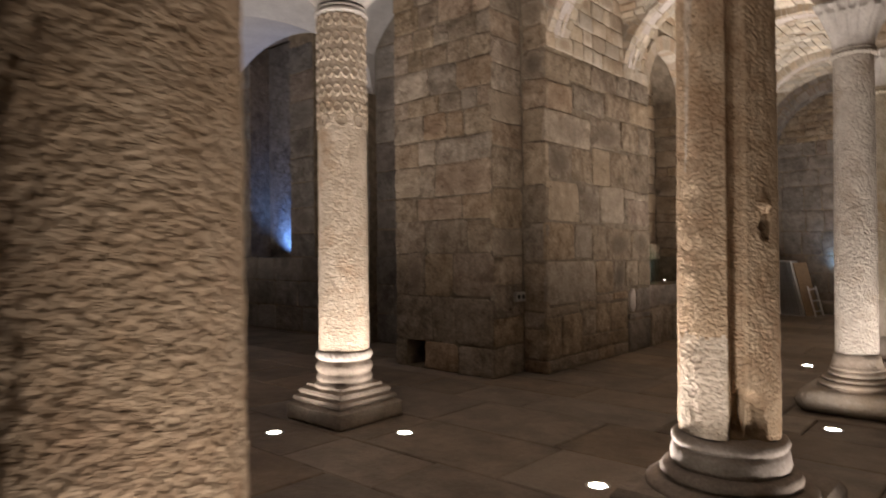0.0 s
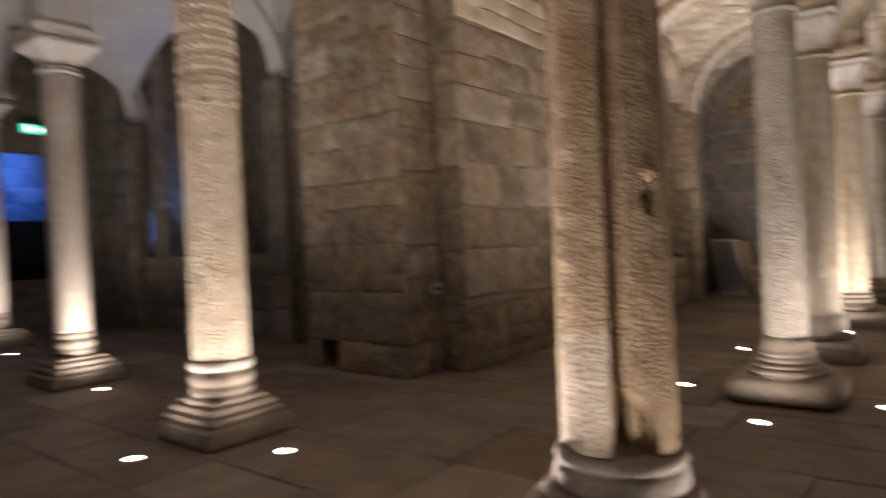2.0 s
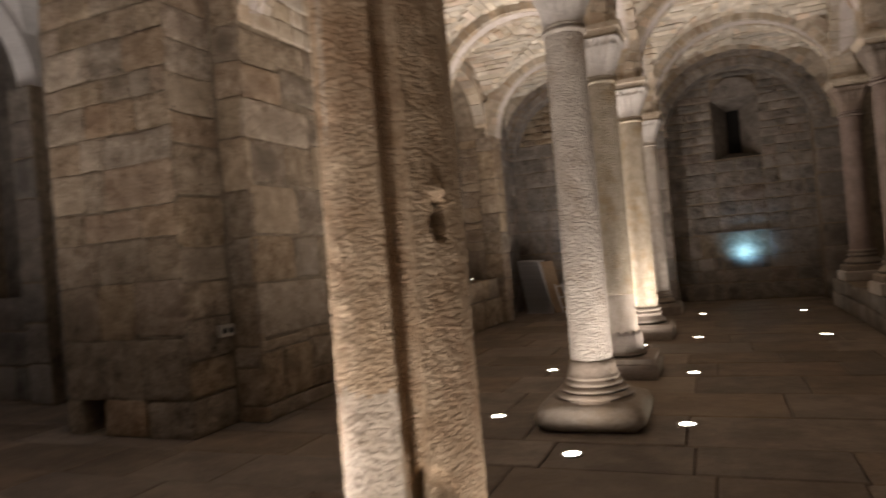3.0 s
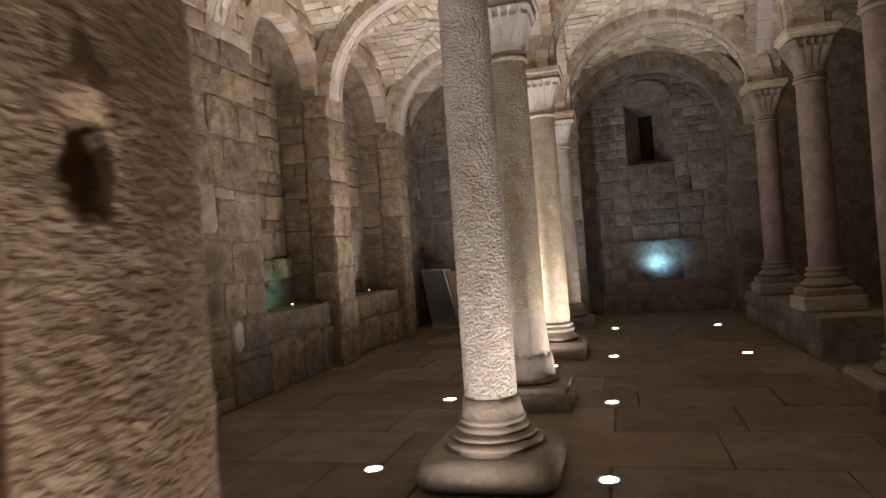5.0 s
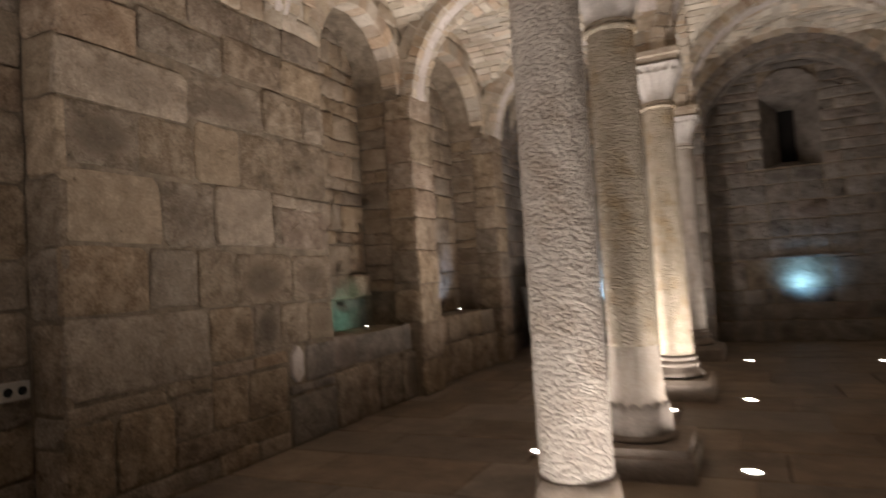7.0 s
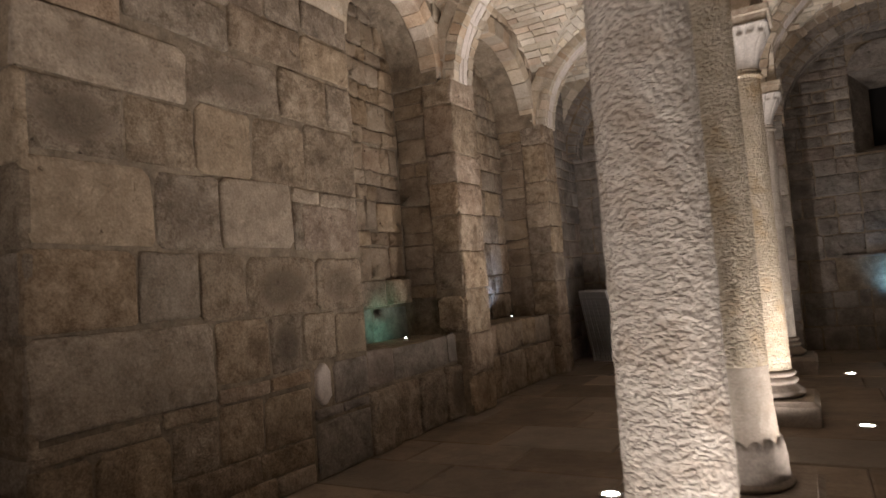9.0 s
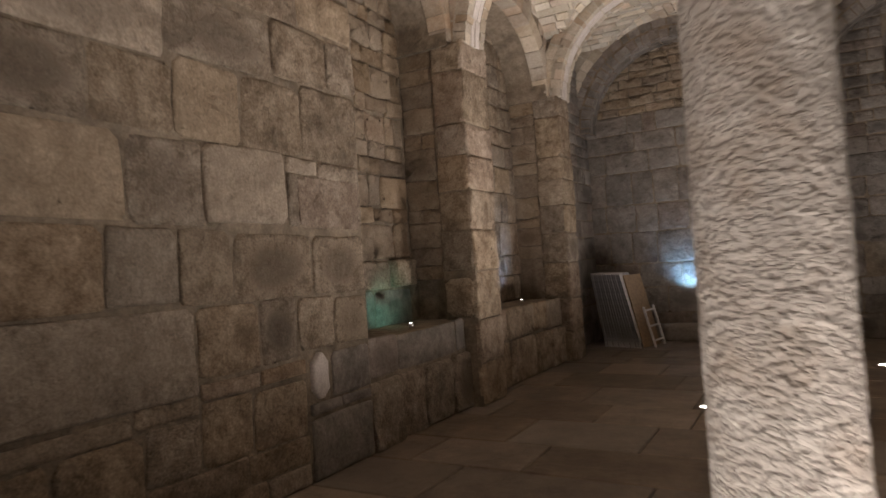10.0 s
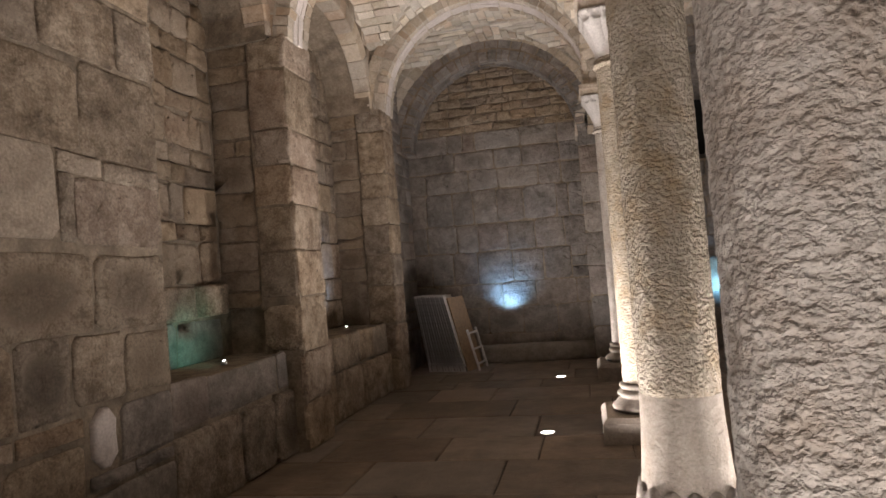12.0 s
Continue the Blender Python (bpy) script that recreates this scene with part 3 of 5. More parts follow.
seed = 10
C, D = COL_C, COL_D
for i in range(len(C) - 1):
    seed += 1; stone_arch(C[i], C[i + 1], seed, count=15)
seed += 1; stone_arch(C[5], (C[5][0], Y_END + 0.2), seed, count=13)
for i in range(1, len(C)):
    seed += 1; stone_arch(C[i], D[i - 1], seed, count=33)
for i in range(len(D) - 1):
    seed += 1; stone_arch(D[i], D[i + 1], seed, count=15)
for i, y in ((4, 11.32), (5, 14.1)):
    seed += 1; stone_arch((-3.78, y), C[i], seed, count=33)
for i in (2, 3):
    seed += 1; stone_arch((-3.97, C[i][1]), C[i], seed)
for p, q in (((-4.12, 3.98), C[1]), ((-4.12, 0.95), C[0]), ((-7.5, 4.28), (-4.12, 3.98)), ((-11.9, 4.85), (-7.5, 4.28)),
             ((-4.12, 0.95), (-4.12, 3.98)), ((-4.12, 3.98), (-4.7, 6.35)), ((-7.5, 4.28), (-7.5, 7.4)), ((-11.9, 4.85), (-11.9, 7.4)),
             ((-7.5, 1.2), (-7.5, 4.28)), ((-11.9, 1.5), (-11.9, 4.85)), ((-15.2, 5.0), (-11.9, 4.85))):
    seed += 1; stone_arch(p, q, seed, "smooth round arch of grey dressed stone", material=M_PLASTER, count=17, spring=WEST_SPRING, gap=0.0, width=0.34)


# ---- columns ----
def column(xy, r, label, style="plain", shaft=M_SHAFT, base=M_BASE, plinth=(0.41, 0.2), lift=0.0, turn=0.0, cap="leaf", fine=False, neck=3.06, capmat=M_CAP, spring=SPRING):
    col = thing("column", label, "column", "columns", at=(xy[0], xy[1], lift))
    col.rotation_euler[2] = radians(turn)
    hp, hz = plinth
    # plinth
    if style == "pillow":
        prof = [(hp - 0.05, 0.0), (hp, 0.05), (hp + 0.01, hz * 0.5), (hp - 0.02, hz * 0.85), (hp - 0.10, hz)]
        part("plinth", lathe("plinth", prof, base, 64, square=9, rough=0.006, seed=1), col)
        z = hz
        prof = [(r + 0.16, z - 0.03), (r + 0.155, z + 0.005)] + torus_profile(r + 0.125, z + 0.01, z + 0.055, 0.02) + torus_profile(r + 0.09, z + 0.058, z + 0.09, 0.014) + [(r + 0.055, z + 0.095)]
        prof += torus_profile(r + 0.052, z + 0.10, z + 0.138, 0.012) + [(r + 0.034, z + 0.145)] + torus_profile(r + 0.034, z + 0.15, z + 0.18, 0.010) + [(r + 0.030, z + 0.19), (r + 0.018, z + 0.24), (r + 0.014, z + 0.29), (r - 0.01, z + 0.295)]
        part("base", lathe("base", prof, base, 56, rough=0.004, seed=2), col)
        z += 0.285
    elif style == "stepped":
        prof = [(hp - 0.01, 0), (hp, 0.02), (hp, hz * 0.42), (hp - 0.02, hz * 0.47), (hp - 0.045, hz * 0.49), (hp - 0.05, hz * 0.52), (hp - 0.035, hz * 0.58), (hp - 0.04, hz * 0.66), (hp - 0.075, hz * 0.70),
                (hp - 0.082, hz * 0.73), (hp - 0.07, hz * 0.79), (hp - 0.08, hz * 0.86), (hp - 0.12, hz * 0.92), (hp - 0.125, hz)]
        part("plinth", square_block("plinth", prof, base), col)
        z = hz
        prof = [(r + 0.05, z - 0.02), (r + 0.035, z + 0.015)] + torus_profile(r + 0.008, z + 0.02, z + 0.09, 0.018) + [(r + 0.008, z + 0.095)] + torus_profile(r + 0.008, z + 0.10, z + 0.19, 0.022) + [(r + 0.004, z + 0.195)] + torus_profile(r, z + 0.20, z + 0.27, 0.012)
        part("base", lathe("base", prof, base, 56, rough=0.003, seed=4), col)
        z += 0.25
    elif style == "collar":
        prof = [(hp, 0), (hp, hz * 0.7), (hp - 0.03, hz * 0.75), (hp - 0.03, hz)]
        part("plinth", square_block("plinth", prof, base), col)
        z = hz
        prof = torus_profile(r + 0.05, z - 0.005, z + 0.05, 0.03) + [(r + 0.04, z + 0.07)]
        part("base", lathe("base", prof, base, 56, rough=0.004, seed=6), col)
        # a collar of small upright leaves at the foot of the shaft
        n = 14
        verts, faces = [], []
        for i in range(n * 6):
            a = 2 * math.pi * i / (n * 6)
            t = i % 6 / 6
            lobe = abs(math.sin(math.pi * t))
            for zz, rr in ((z + 0.04, r + 0.056), (z + 0.15, r + 0.048 + 0.004 * lobe), (z + 0.20, r + 0.036 + 0.010 * lobe), (z + 0.225 + 0.03 * lobe, r + 0.026 + 0.008 * lobe), (z + 0.235 + 0.03 * lobe, r + 0.008)):
                verts.append((rr * math.cos(a), rr * math.sin(a), zz))
        m = n * 6
        for i in range(m):
            for q in range(4):
                faces.append((i * 5 + q, ((i + 1) % m) * 5 + q, ((i + 1) % m) * 5 + q + 1, i * 5 + q + 1))
        part("leaf_collar", mesh_of("leaf_collar", verts, faces, M_BASE), col, "carved collar of small leaves")
        z += 0.06
    elif style == "ring":
        prof = [(hp, 0), (hp, hz * 0.8), (hp - 0.03, hz)]
        part("plinth", square_block("plinth", prof, base), col)
        z = hz
        prof = [(r + 0.17, z - 0.01), (r + 0.15, z + 0.02), (r + 0.095, z + 0.035)] + torus_profile(r + 0.07, z + 0.04, z + 0.10, 0.016) + [(r + 0.035, z + 0.11)]
        part("base", lathe("base", prof, base, 64, rough=0.006, seed=8), col)
        z += 0.10
        prof = [(r + 0.02, z - 0.01)] + torus_profile(r + 0.024, z, z + 0.10, 0.010) + [(r + 0.012, z + 0.107)] + torus_profile(r + 0.014, z + 0.112, z + 0.165, 0.014) + [(r - 0.03, z + 0.18)]
        part("ring", lathe("ring", prof, M_BASE_PALE, 64, rough=0.005, seed=9), col, "pale worn ring moulding")
        z += 0.18
    else:
        prof = [(hp, 0), (hp, hz * 0.8), (hp - 0.04, hz)]
        part("plinth", square_block("plinth", prof, base), col)
        z = hz
        prof = torus_profile(r + 0.06, z - 0.01, z + 0.08, 0.04) + [(r + 0.04, z + 0.10)] + torus_profile(r + 0.02, z + 0.11, z + 0.17, 0.03) + torus_profile(r + 0.01, z + 0.175, z + 0.23, 0.025)
        part("base", lathe("base", prof, base, 56, rough=0.003, seed=12), col)
        z += 0.21
    # shaft
    top = neck - lift
    rows = 150 if not fine else 60
    prof = [(r * (1.0 - 0.06 * i / rows), z + (top - z) * i / rows) for i in range(rows + 1)]
    if style == "collar":
        foot = [(r * 0.99 + 0.042 * (1 - i / 12) ** 1.6, z + 0.58 * i / 12) for i in range(13)]
        part("shaft_foot", lathe("shaft_foot", foot, M_FOOT, 64, rough=0.002, seed=3, close=False), col, "smooth flaring grey foot of the shaft")
        prof = [p for p in prof if p[1] > z + 0.57]
    if style != "ring":
        part("shaft", lathe("shaft", prof, shaft, 96 if not fine else 48, rough=0.0045 if not fine else 0.0015, seed=xy[1]), col)
    # neck ring, capital, impost
    r1 = r * 0.94
    prof = torus_profile(r1, top - 0.01, top + 0.04, 0.03) + torus_profile(r1, top + 0.042, top + 0.075, 0.02)
    part("astragal", lathe("astragal", prof, shaft if cap == "leaf" else capmat, 48, rough=0.002), col)
    zc, zt = top + 0.07, spring - 0.12 - lift
    if cap == "leaf":
        verts, faces = [], []
        S, R = 160, 24
        for j in range(R + 1):
            t = j / R
            for k in range(S):
                a = 2 * math.pi * k / S
                c, s = math.cos(a), math.sin(a)
                sq = 2 + 8 * t
                f = (abs(c) ** sq + abs(s) ** sq) ** (-1 / sq)
                rr = (r1 + 0.004 + (0.27 - r1) * max(0.0, (t - 0.16) / 0.84) ** 1.5) * f
                if t > 0.16:
                    rr += 0.020 * (0.4 + t) * (abs(math.sin(a * 8)) ** 0.6 - 0.6) * math.sin(math.pi * min(1, (t - 0.16) * 1.4))
                # a row of deep scallops under the slab
                if 0.82 < t < 0.96 and math.sin(a * 10) ** 2 > 0.45:
                    rr -= 0.03
                verts.append((rr * c, rr * s, zc + (zt - zc) * t))
        for j in range(R):
            for k in range(S):
                k2 = (k + 1) % S
                faces.append((j * S + k, j * S + k2, (j + 1) * S + k2, (j + 1) * S + k))
        faces.append(tuple(R * S + k for k in range(S)))
        part("capital", mesh_of("capital", verts, faces, capmat), col, "pale capital with carved leaves")
    else:
        prof = [(r1, zc), (r1 + 0.02, zc + 0.02)]
        R = 10
        me_prof = [(r1 + 0.0 + (0.33 - r1) * (i / R) ** 1.6, zc + 0.02 + (zt - zc - 0.08) * i / R) for i in range(R + 1)] + [(0.34, zt - 0.05), (0.34, zt)]
        verts, faces = [], []
        S = 64
        for q, (rr, z2) in enumerate(me_prof):
            t = q / (len(me_prof) - 1)
            for k in range(S):
                a = 2 * math.pi * (k + 0.5) / S
                c, s = math.cos(a), math.sin(a)
                sq = 2 + 7 * t
                f = (abs(c) ** sq + abs(s) ** sq) ** (-1 / sq)
                verts.append((rr * f * c, rr * f * s, z2))
        for j in range(len(me_prof) - 1):
            for k in range(S):
                k2 = (k + 1) % S
                faces.append((j * S + k, j * S + k2, (j + 1) * S + k2, (j + 1) * S + k))
        faces.append(tuple((len(me_prof) - 1) * S + k for k in range(S)))
        part("capital", mesh_of("capital", verts, faces, capmat), col, "smooth spreading capital")
    q = 0.05 if cap == "leaf" else 0.0
    prof = [(0.27 - q, zt - 0.002), (0.30 - q, zt + 0.02), (0.32 - q, zt + 0.07), (0.34 - q, zt + 0.08), (0.34 - q, zt + 0.135)]
    part("impost", square_block("impost", prof, M_VOUSS if cap == "leaf" else capmat), col)
    if cap != "leaf":
        zs = zt + 0.13
        prof = [(0.27, zs), (0.275, zs + 0.35), (0.28, zs + 0.352), (0.29, zs + 0.75), (0.33, zs + 1.1), (0.40, zs + 1.35)]
        part("springer", square_block("springer", prof, M_PLASTER, 0.03), col, "grey dressed springer block under the arches")
    return col


def slotted_shaft(col, r, z0, z1):
    """A reddish many-sided shaft with a deep vertical groove, and a mortise hole under a small boss beside it."""
    sides, rows = 160, 170
    groove = radians(-62)
    verts, faces = [], []
    for j in range(rows + 1):
        z = z0 + (z1 - z0) * j / rows
        for k in range(sides):
            a = 2 * math.pi * k / sides
            seg = math.pi / 4
            d = (a + radians(8)) % seg - seg / 2
            rr = r * (0.95 * math.cos(seg / 2) / math.cos(d) * 0.55 + 0.47)
            rr *= 1 - 0.05 * j / rows
            off = (a - groove + math.pi) % (2 * math.pi) - math.pi
            if abs(off) < 0.17 and z > z0 + 0.02:
                rr -= 0.075 * min(1, (0.17 - abs(off)) / 0.04)
            p = Vector((math.cos(a) * 6, math.sin(a) * 6, z * 9))
            rr += 0.005 * (noise.noise(p * 1.7) + 0.7 * noise.noise(p * 5.1))
            hz, ha = z - 1.52, (a - groove - 0.62 + math.pi) % (2 * math.pi) - math.pi
            if math.hypot(hz / 0.065, ha / 0.13) < 1:
                rr -= 0.06
            knob = math.hypot((hz - 0.10) / 0.038, ha / 0.14)
            if knob < 1:
                rr += 0.034 * (1 - knob * knob)
            # broken hollow at the foot of the groove
            q = math.hypot((off - 0.20) / 0.40, (z - z0 - 0.02) / 0.24)
            if q < 1:
                rr -= 0.055 * min(1.0, (1 - q) * 5)
            verts.append((rr * math.cos(a), rr * math.sin(a), z))
    for j in range(rows):
        for k in range(sides):
            k2 = (k + 1) % sides
            faces.append((j * sides + k, j * sides + k2, (j + 1) * sides + k2, (j + 1) * sides + k))
    me = mesh_of("shaft", verts, faces, M_SHAFT_RED)
    me.materials.append(M_SHAFT_CARVED)
    for p in me.polygons:
        c = p.center
        off = (math.atan2(c.y, c.x) - groove + math.pi) % (2 * math.pi) - math.pi
        if -1.35 < off < -0.17 and c.z < 0.98 + 0.05 * noise.noise(Vector((off * 6, 0, 1))):
            p.material_index = 1
        elif -1.1 < off < -0.17 and c.z > 0.98 and noise.noise(Vector((off * 1.5, c.z * 0.7, 4.2))) > 0.25:
            p.material_index = 1
    part("shaft", me, col, "reddish grooved shaft with a mortise hole and pale mended foot")


def carved_bands(col, r, z0, z1):
    """Interlaced strap carving round the top of a shaft."""
    verts, faces = [], []

    def strap(points, half=0.016, out=0.013):
        n0 = len(verts)
        for a, z in points:
            for dz, o in ((-half, -0.004), (-half * 0.6, out), (half * 0.6, out), (half, -0.004)):
                verts.append(((r + o) * math.cos(a), (r + o) * math.sin(a), z + dz))
        for i in range(len(points) - 1):
            for q in range(3):
                b = n0 + i * 4 + q
                faces.append((b, b + 4, b + 5, b + 1))

    n = 72
    rows = 6
    for k in range(rows):
        zc = z0 + (z1 - z0) * (k + 0.7) / rows
        for ph in (0, math.pi):
            strap([(2 * math.pi * i / n, zc + 0.045 * math.sin(9 * 2 * math.pi * i / n + ph)) for i in range(n + 1)])
    # loops along the lower edge
    for q in range(9):
        a0 = 2 * math.pi * q / 9
        strap([(a0 + 0.2 * math.cos(t * math.pi / 8), z0 - 0.01 + 0.05 * math.sin(t * math.pi / 8)) for t in range(17)], half=0.010)
    part("carved_band", mesh_of("carved_band", verts, faces, M_STRAP), col, "carved interlaced strapwork band")


def cable_ring(col, r, z):
    """A twisted rope moulding round the foot of a shaft."""
    verts, faces, n, m = [], [], 168, 9
    for i in range(n):
        a = 2 * math.pi * i / n
        for j in range(m):
            b = math.pi * (j / (m - 1) - 0.5)
            bulge = 0.020 + 0.010 * abs(math.sin(a * 14 + b * 1.1))
            verts.append(((r + bulge * math.cos(b)) * math.cos(a), (r + bulge * math.cos(b)) * math.sin(a), z + 0.04 * math.sin(b)))
    for i in range(n):
        i2 = (i + 1) % n
        faces += [(i * m + j, i2 * m + j, i2 * m + j + 1, i * m + j + 1) for j in range(m - 1)]
    part("cable_ring", mesh_of("cable_ring", verts, faces, M_BASE_PALE), col, "carved twisted rope moulding")


column(COL_C[0], 0.21, "rough tooled brown stone column close to the walk", "plain", M_SHAFT_RED)
c1 = column(COL_C[1], 0.255, "stout reddish grooved stone column with a pale ring base", "ring", M_SHAFT_RED, plinth=(0.45, 0.20))
slotted_shaft(c1, 0.255, 0.48, 3.06)
column(COL_C[2], 0.163, "pale rough tooled stone column on a rounded pillow plinth", "pillow", M_SHAFT, base=M_FOOT, plinth=(0.41, 0.2))
column(COL_C[3], 0.175, "pitted ochre stone column with a carved leaf collar", "collar", M_SHAFT_OCHRE, plinth=(0.38, 0.2))
column(COL_C[4], 0.165, "warm ochre stone column with stacked ring mouldings", "plain", M_SHAFT_OCHRE, plinth=(0.36, 0.2))
column(COL_C[5], 0.150, "slim pale stone column with carved leaf capital", "plain", M_SHAFT, plinth=(0.36, 0.2), fine=True)
b1 = column(COL_B[1], 0.214, "carved stone column with interlaced band on a stepped square plinth", "stepped", M_SHAFT_CARVED, plinth=(0.355, 0.30), neck=3.42, cap="smooth", spring=WEST_SPRING)
carved_bands(b1, 0.203, 2.52, 3.40)
cable_ring(b1, 0.212, 0.545)
column(COL_B[0], 0.22, "rough stone column on a square plinth", "stepped", M_SHAFT, fine=True, cap="smooth", neck=3.42, spring=WEST_SPRING)
column(COL_A[0], 0.20, "smooth grey stone column with a spreading capital", "stepped", M_SHAFT_FINE, fine=True, cap="smooth", neck=3.42, plinth=(0.38, 0.3), spring=WEST_SPRING)
column(COL_Z[0], 0.21, "smooth pale stone column with a spreading capital", "stepped", M_SHAFT_FINE, fine=True, cap="smooth", neck=3.58, plinth=(0.42, 0.3), spring=4.05)
# darker shaft and capital stone stands in for the weak light here
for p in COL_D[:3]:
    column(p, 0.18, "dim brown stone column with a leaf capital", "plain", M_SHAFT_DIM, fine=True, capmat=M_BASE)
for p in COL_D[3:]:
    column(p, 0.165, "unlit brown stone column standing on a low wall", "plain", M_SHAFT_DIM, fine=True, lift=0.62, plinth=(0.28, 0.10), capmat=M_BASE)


# ---- west pier ----
def hole_wall(name, x0, x1, y0, y1, z1, ox0, ox1, oz0, oz1, material):
    """A thick wall along x with one rectangular opening through it."""
    out = []
    for lo, hi in (((x0, y0, -0.1), (ox0, y1, z1)), ((ox1, y0, -0.1), (x1, y1, z1)), ((ox0, y0, -0.1), (ox1, y1, oz0)), ((ox0, y0, oz1), (ox1, y1, z1))):
        v = [(a, b, c) for c in (lo[2], hi[2]) for b in (lo[1], hi[1]) for a in (lo[0], hi[0])]
        out.append((v, [(0, 2, 3, 1), (4, 5, 7, 6), (0, 1, 5, 4), (2, 6, 7, 3), (0, 4, 6, 2), (1, 3, 7, 5)]))
    return joined(name, out, material)


def pier_wall(name, lo, hi, label):
    return tagged(new(name, box_mesh(name, lo, hi, M_MORTAR, 0.004)), label, "wall", kind="structure")

pier = pier_wall("wall_pier", (-5.62, 6.67, -0.1), (X_PIER - 0.005, 9.41, TOP), "massive pier of warm brown ashlar blocks with dark joints")
EAST = [0.0, 0.15, 0.50, 0.70, 1.26, 1.72, 2.17, 2.66, 3.05, 3.38, 3.72, 4.0, 4.3, 4.6, 4.9, 5.2]
E_FACE = ((X_PIER - 0.005, 6.65, 0), (0, 1, 0), (1, 0, 0))
laid(pier, *E_FACE, [(0.0, 0.15, [0, 0.55, 1.2, 1.64, 2.04]), (0.15, 0.64, [0, 0.33, 0.80]), (0.15, 0.34, [0.80, 1.5, 2.04]), (0.34, 0.66, [0.80, 1.16]), (0.34, 0.72, [1.16, 1.55, 2.04]),
     (0.64, 0.76, [0, 0.75]), (0.67, 0.78, [0.75, 1.16]), (0.73, 0.84, [1.16, 1.62, 2.04]), (0.77, 1.28, [0, 1.16]), (0.85, 1.28, [1.16, 1.64, 1.98]), (0.88, 1.26, [1.98, 2.36, 2.76]),
     (1.29, 1.72, [0, 0.62, 1.06, 1.45]), (1.27, 1.70, [1.45, 2.15, 2.76]), (1.74, 2.22, [0, 0.77, 1.26, 1.95]), (1.73, 2.10, [1.95, 2.06, 2.76]), (2.10, 2.22, [1.95, 2.28, 2.76]),
     (2.23, 2.64, [0, 0.59, 1.09]), (2.22, 2.70, [1.09, 1.57, 2.12]), (2.22, 2.74, [2.12, 2.76]), (2.65, 3.02, [0, 1.05]), (2.71, 3.10, [1.05, 1.87]), (2.75, 3.14, [1.87, 2.42, 2.76]),
     (3.03, 3.36, [0, 0.61]), (3.11, 3.42, [0.61, 1.41]), (3.15, 3.47, [1.41, 2.14, 2.76]), (3.37, 3.70, [0, 0.57]), (3.43, 3.72, [0.57, 1.07, 1.78]), (3.48, 3.75, [1.78, 2.17, 2.76])], M_ASHLAR, 3)
masonry(pier, *E_FACE, 2.76, [3.74, 3.94, 4.14, 4.34, 4.55, 4.75, 5.0, 5.2], M_VOUSS, 3, mean=0.30)
laid(pier, *E_FACE, [(0.0, 0.42, [2.05, 2.76]), (0.43, 0.52, [2.05, 2.40, 2.76]), (0.53, 0.87, [2.30, 2.76])], M_GREY, 13)
laid(pier, *E_FACE, [(0.54, 0.87, [2.07, 2.26])], M_WHITE, 14, proud=0.03, cut=0.33)
masonry(pier, (-4.10, 6.67, 0), (1, 0, 0), (0, -1, 0), 0.335, EAST, M_ASHLAR, 4, mean=0.4)
masonry(pier, (X_PIER - 0.005, 9.41, 0), (-1, 0, 0), (0, 1, 0), 0.62, EAST, M_ASHLAR, 5, mean=0.4)
front = tagged(new("wall_pier_front", hole_wall("wall_pier_front", -5.62, -4.115, 6.09, 6.675, TOP, -5.46, -5.14, 0.01, 0.33, M_MORTAR)), "projecting pier front of weathered brown ashlar with a low vent hole", "wall", kind="structure")
SOUTH = [0.0, 0.33, 0.66, 1.02, 1.36, 1.66, 2.12, 2.58, 2.86, 3.2, 3.5, 3.8, 4.1, 4.4, 4.75, 5.1]
S_FACE = ((-5.64, 6.09, 0), (1, 0, 0), (0, -1, 0))
laid(front, *S_FACE, [(0.0, 0.33, [0, 0.18]), (0.0, 0.33, [0.50, 1.02, 1.53]), (0.33, 0.88, [0, 0.62, 0.97, 1.53]), (0.88, 1.39, [0, 0.22, 0.50, 0.95, 1.53]), (1.39, 1.78, [0, 0.52, 1.17, 1.53]),
     (1.78, 2.06, [0, 0.40, 1.10, 1.53]), (2.06, 2.44, [0, 0.45, 0.69, 1.53]), (2.44, 2.73, [0, 0.42, 0.70, 1.53])], M_ASHLAR, 6)
masonry(front, *S_FACE, 1.53, [2.73, 3.04, 3.26, 3.6, 3.85, 4.1, 4.4, 4.75, 5.1], M_ASHLAR, 6, mean=0.36)
masonry(front, (-4.115, 6.08, 0), (0, 1, 0), (1, 0, 0), 0.58, SOUTH, M_ASHLAR, 7, mean=0.5)
masonry(front, (-5.62, 6.68, 0), (0, -1, 0), (-1, 0, 0), 0.6, SOUTH, M_ASHLAR, 8, mean=0.5)

# ---- west wall with bench, alcoves and pilasters ----
west = tagged(new("wall_west", box_mesh("wall_west", (-4.9, 9.41, -0.1), (X_ALC, 14.5, TOP), M_MORTAR, 0.004)), "back of the wall alcoves, brown rubble and ashlar", "wall", kind="structure")
ALC = [0.88, 1.22, 1.5, 1.95, 2.35, 2.7, 3.0, 3.25, 3.55, 3.8, 4.1, 4.4, 4.7]
laid(west, (X_ALC, 9.41, 0), (0, 1, 0), (1, 0, 0), [(0.86, 1.22, [0, 0.5, 0.98, 1.63])], M_GREY, 21, proud=0.006)
laid(west, (X_ALC, 9.41, 0), (0, 1, 0), (1, 0, 0), [(1.23, 1.50, [0, 0.42, 0.72, 1.25, 1.63])], M_ASHLAR, 20, proud=0.075)
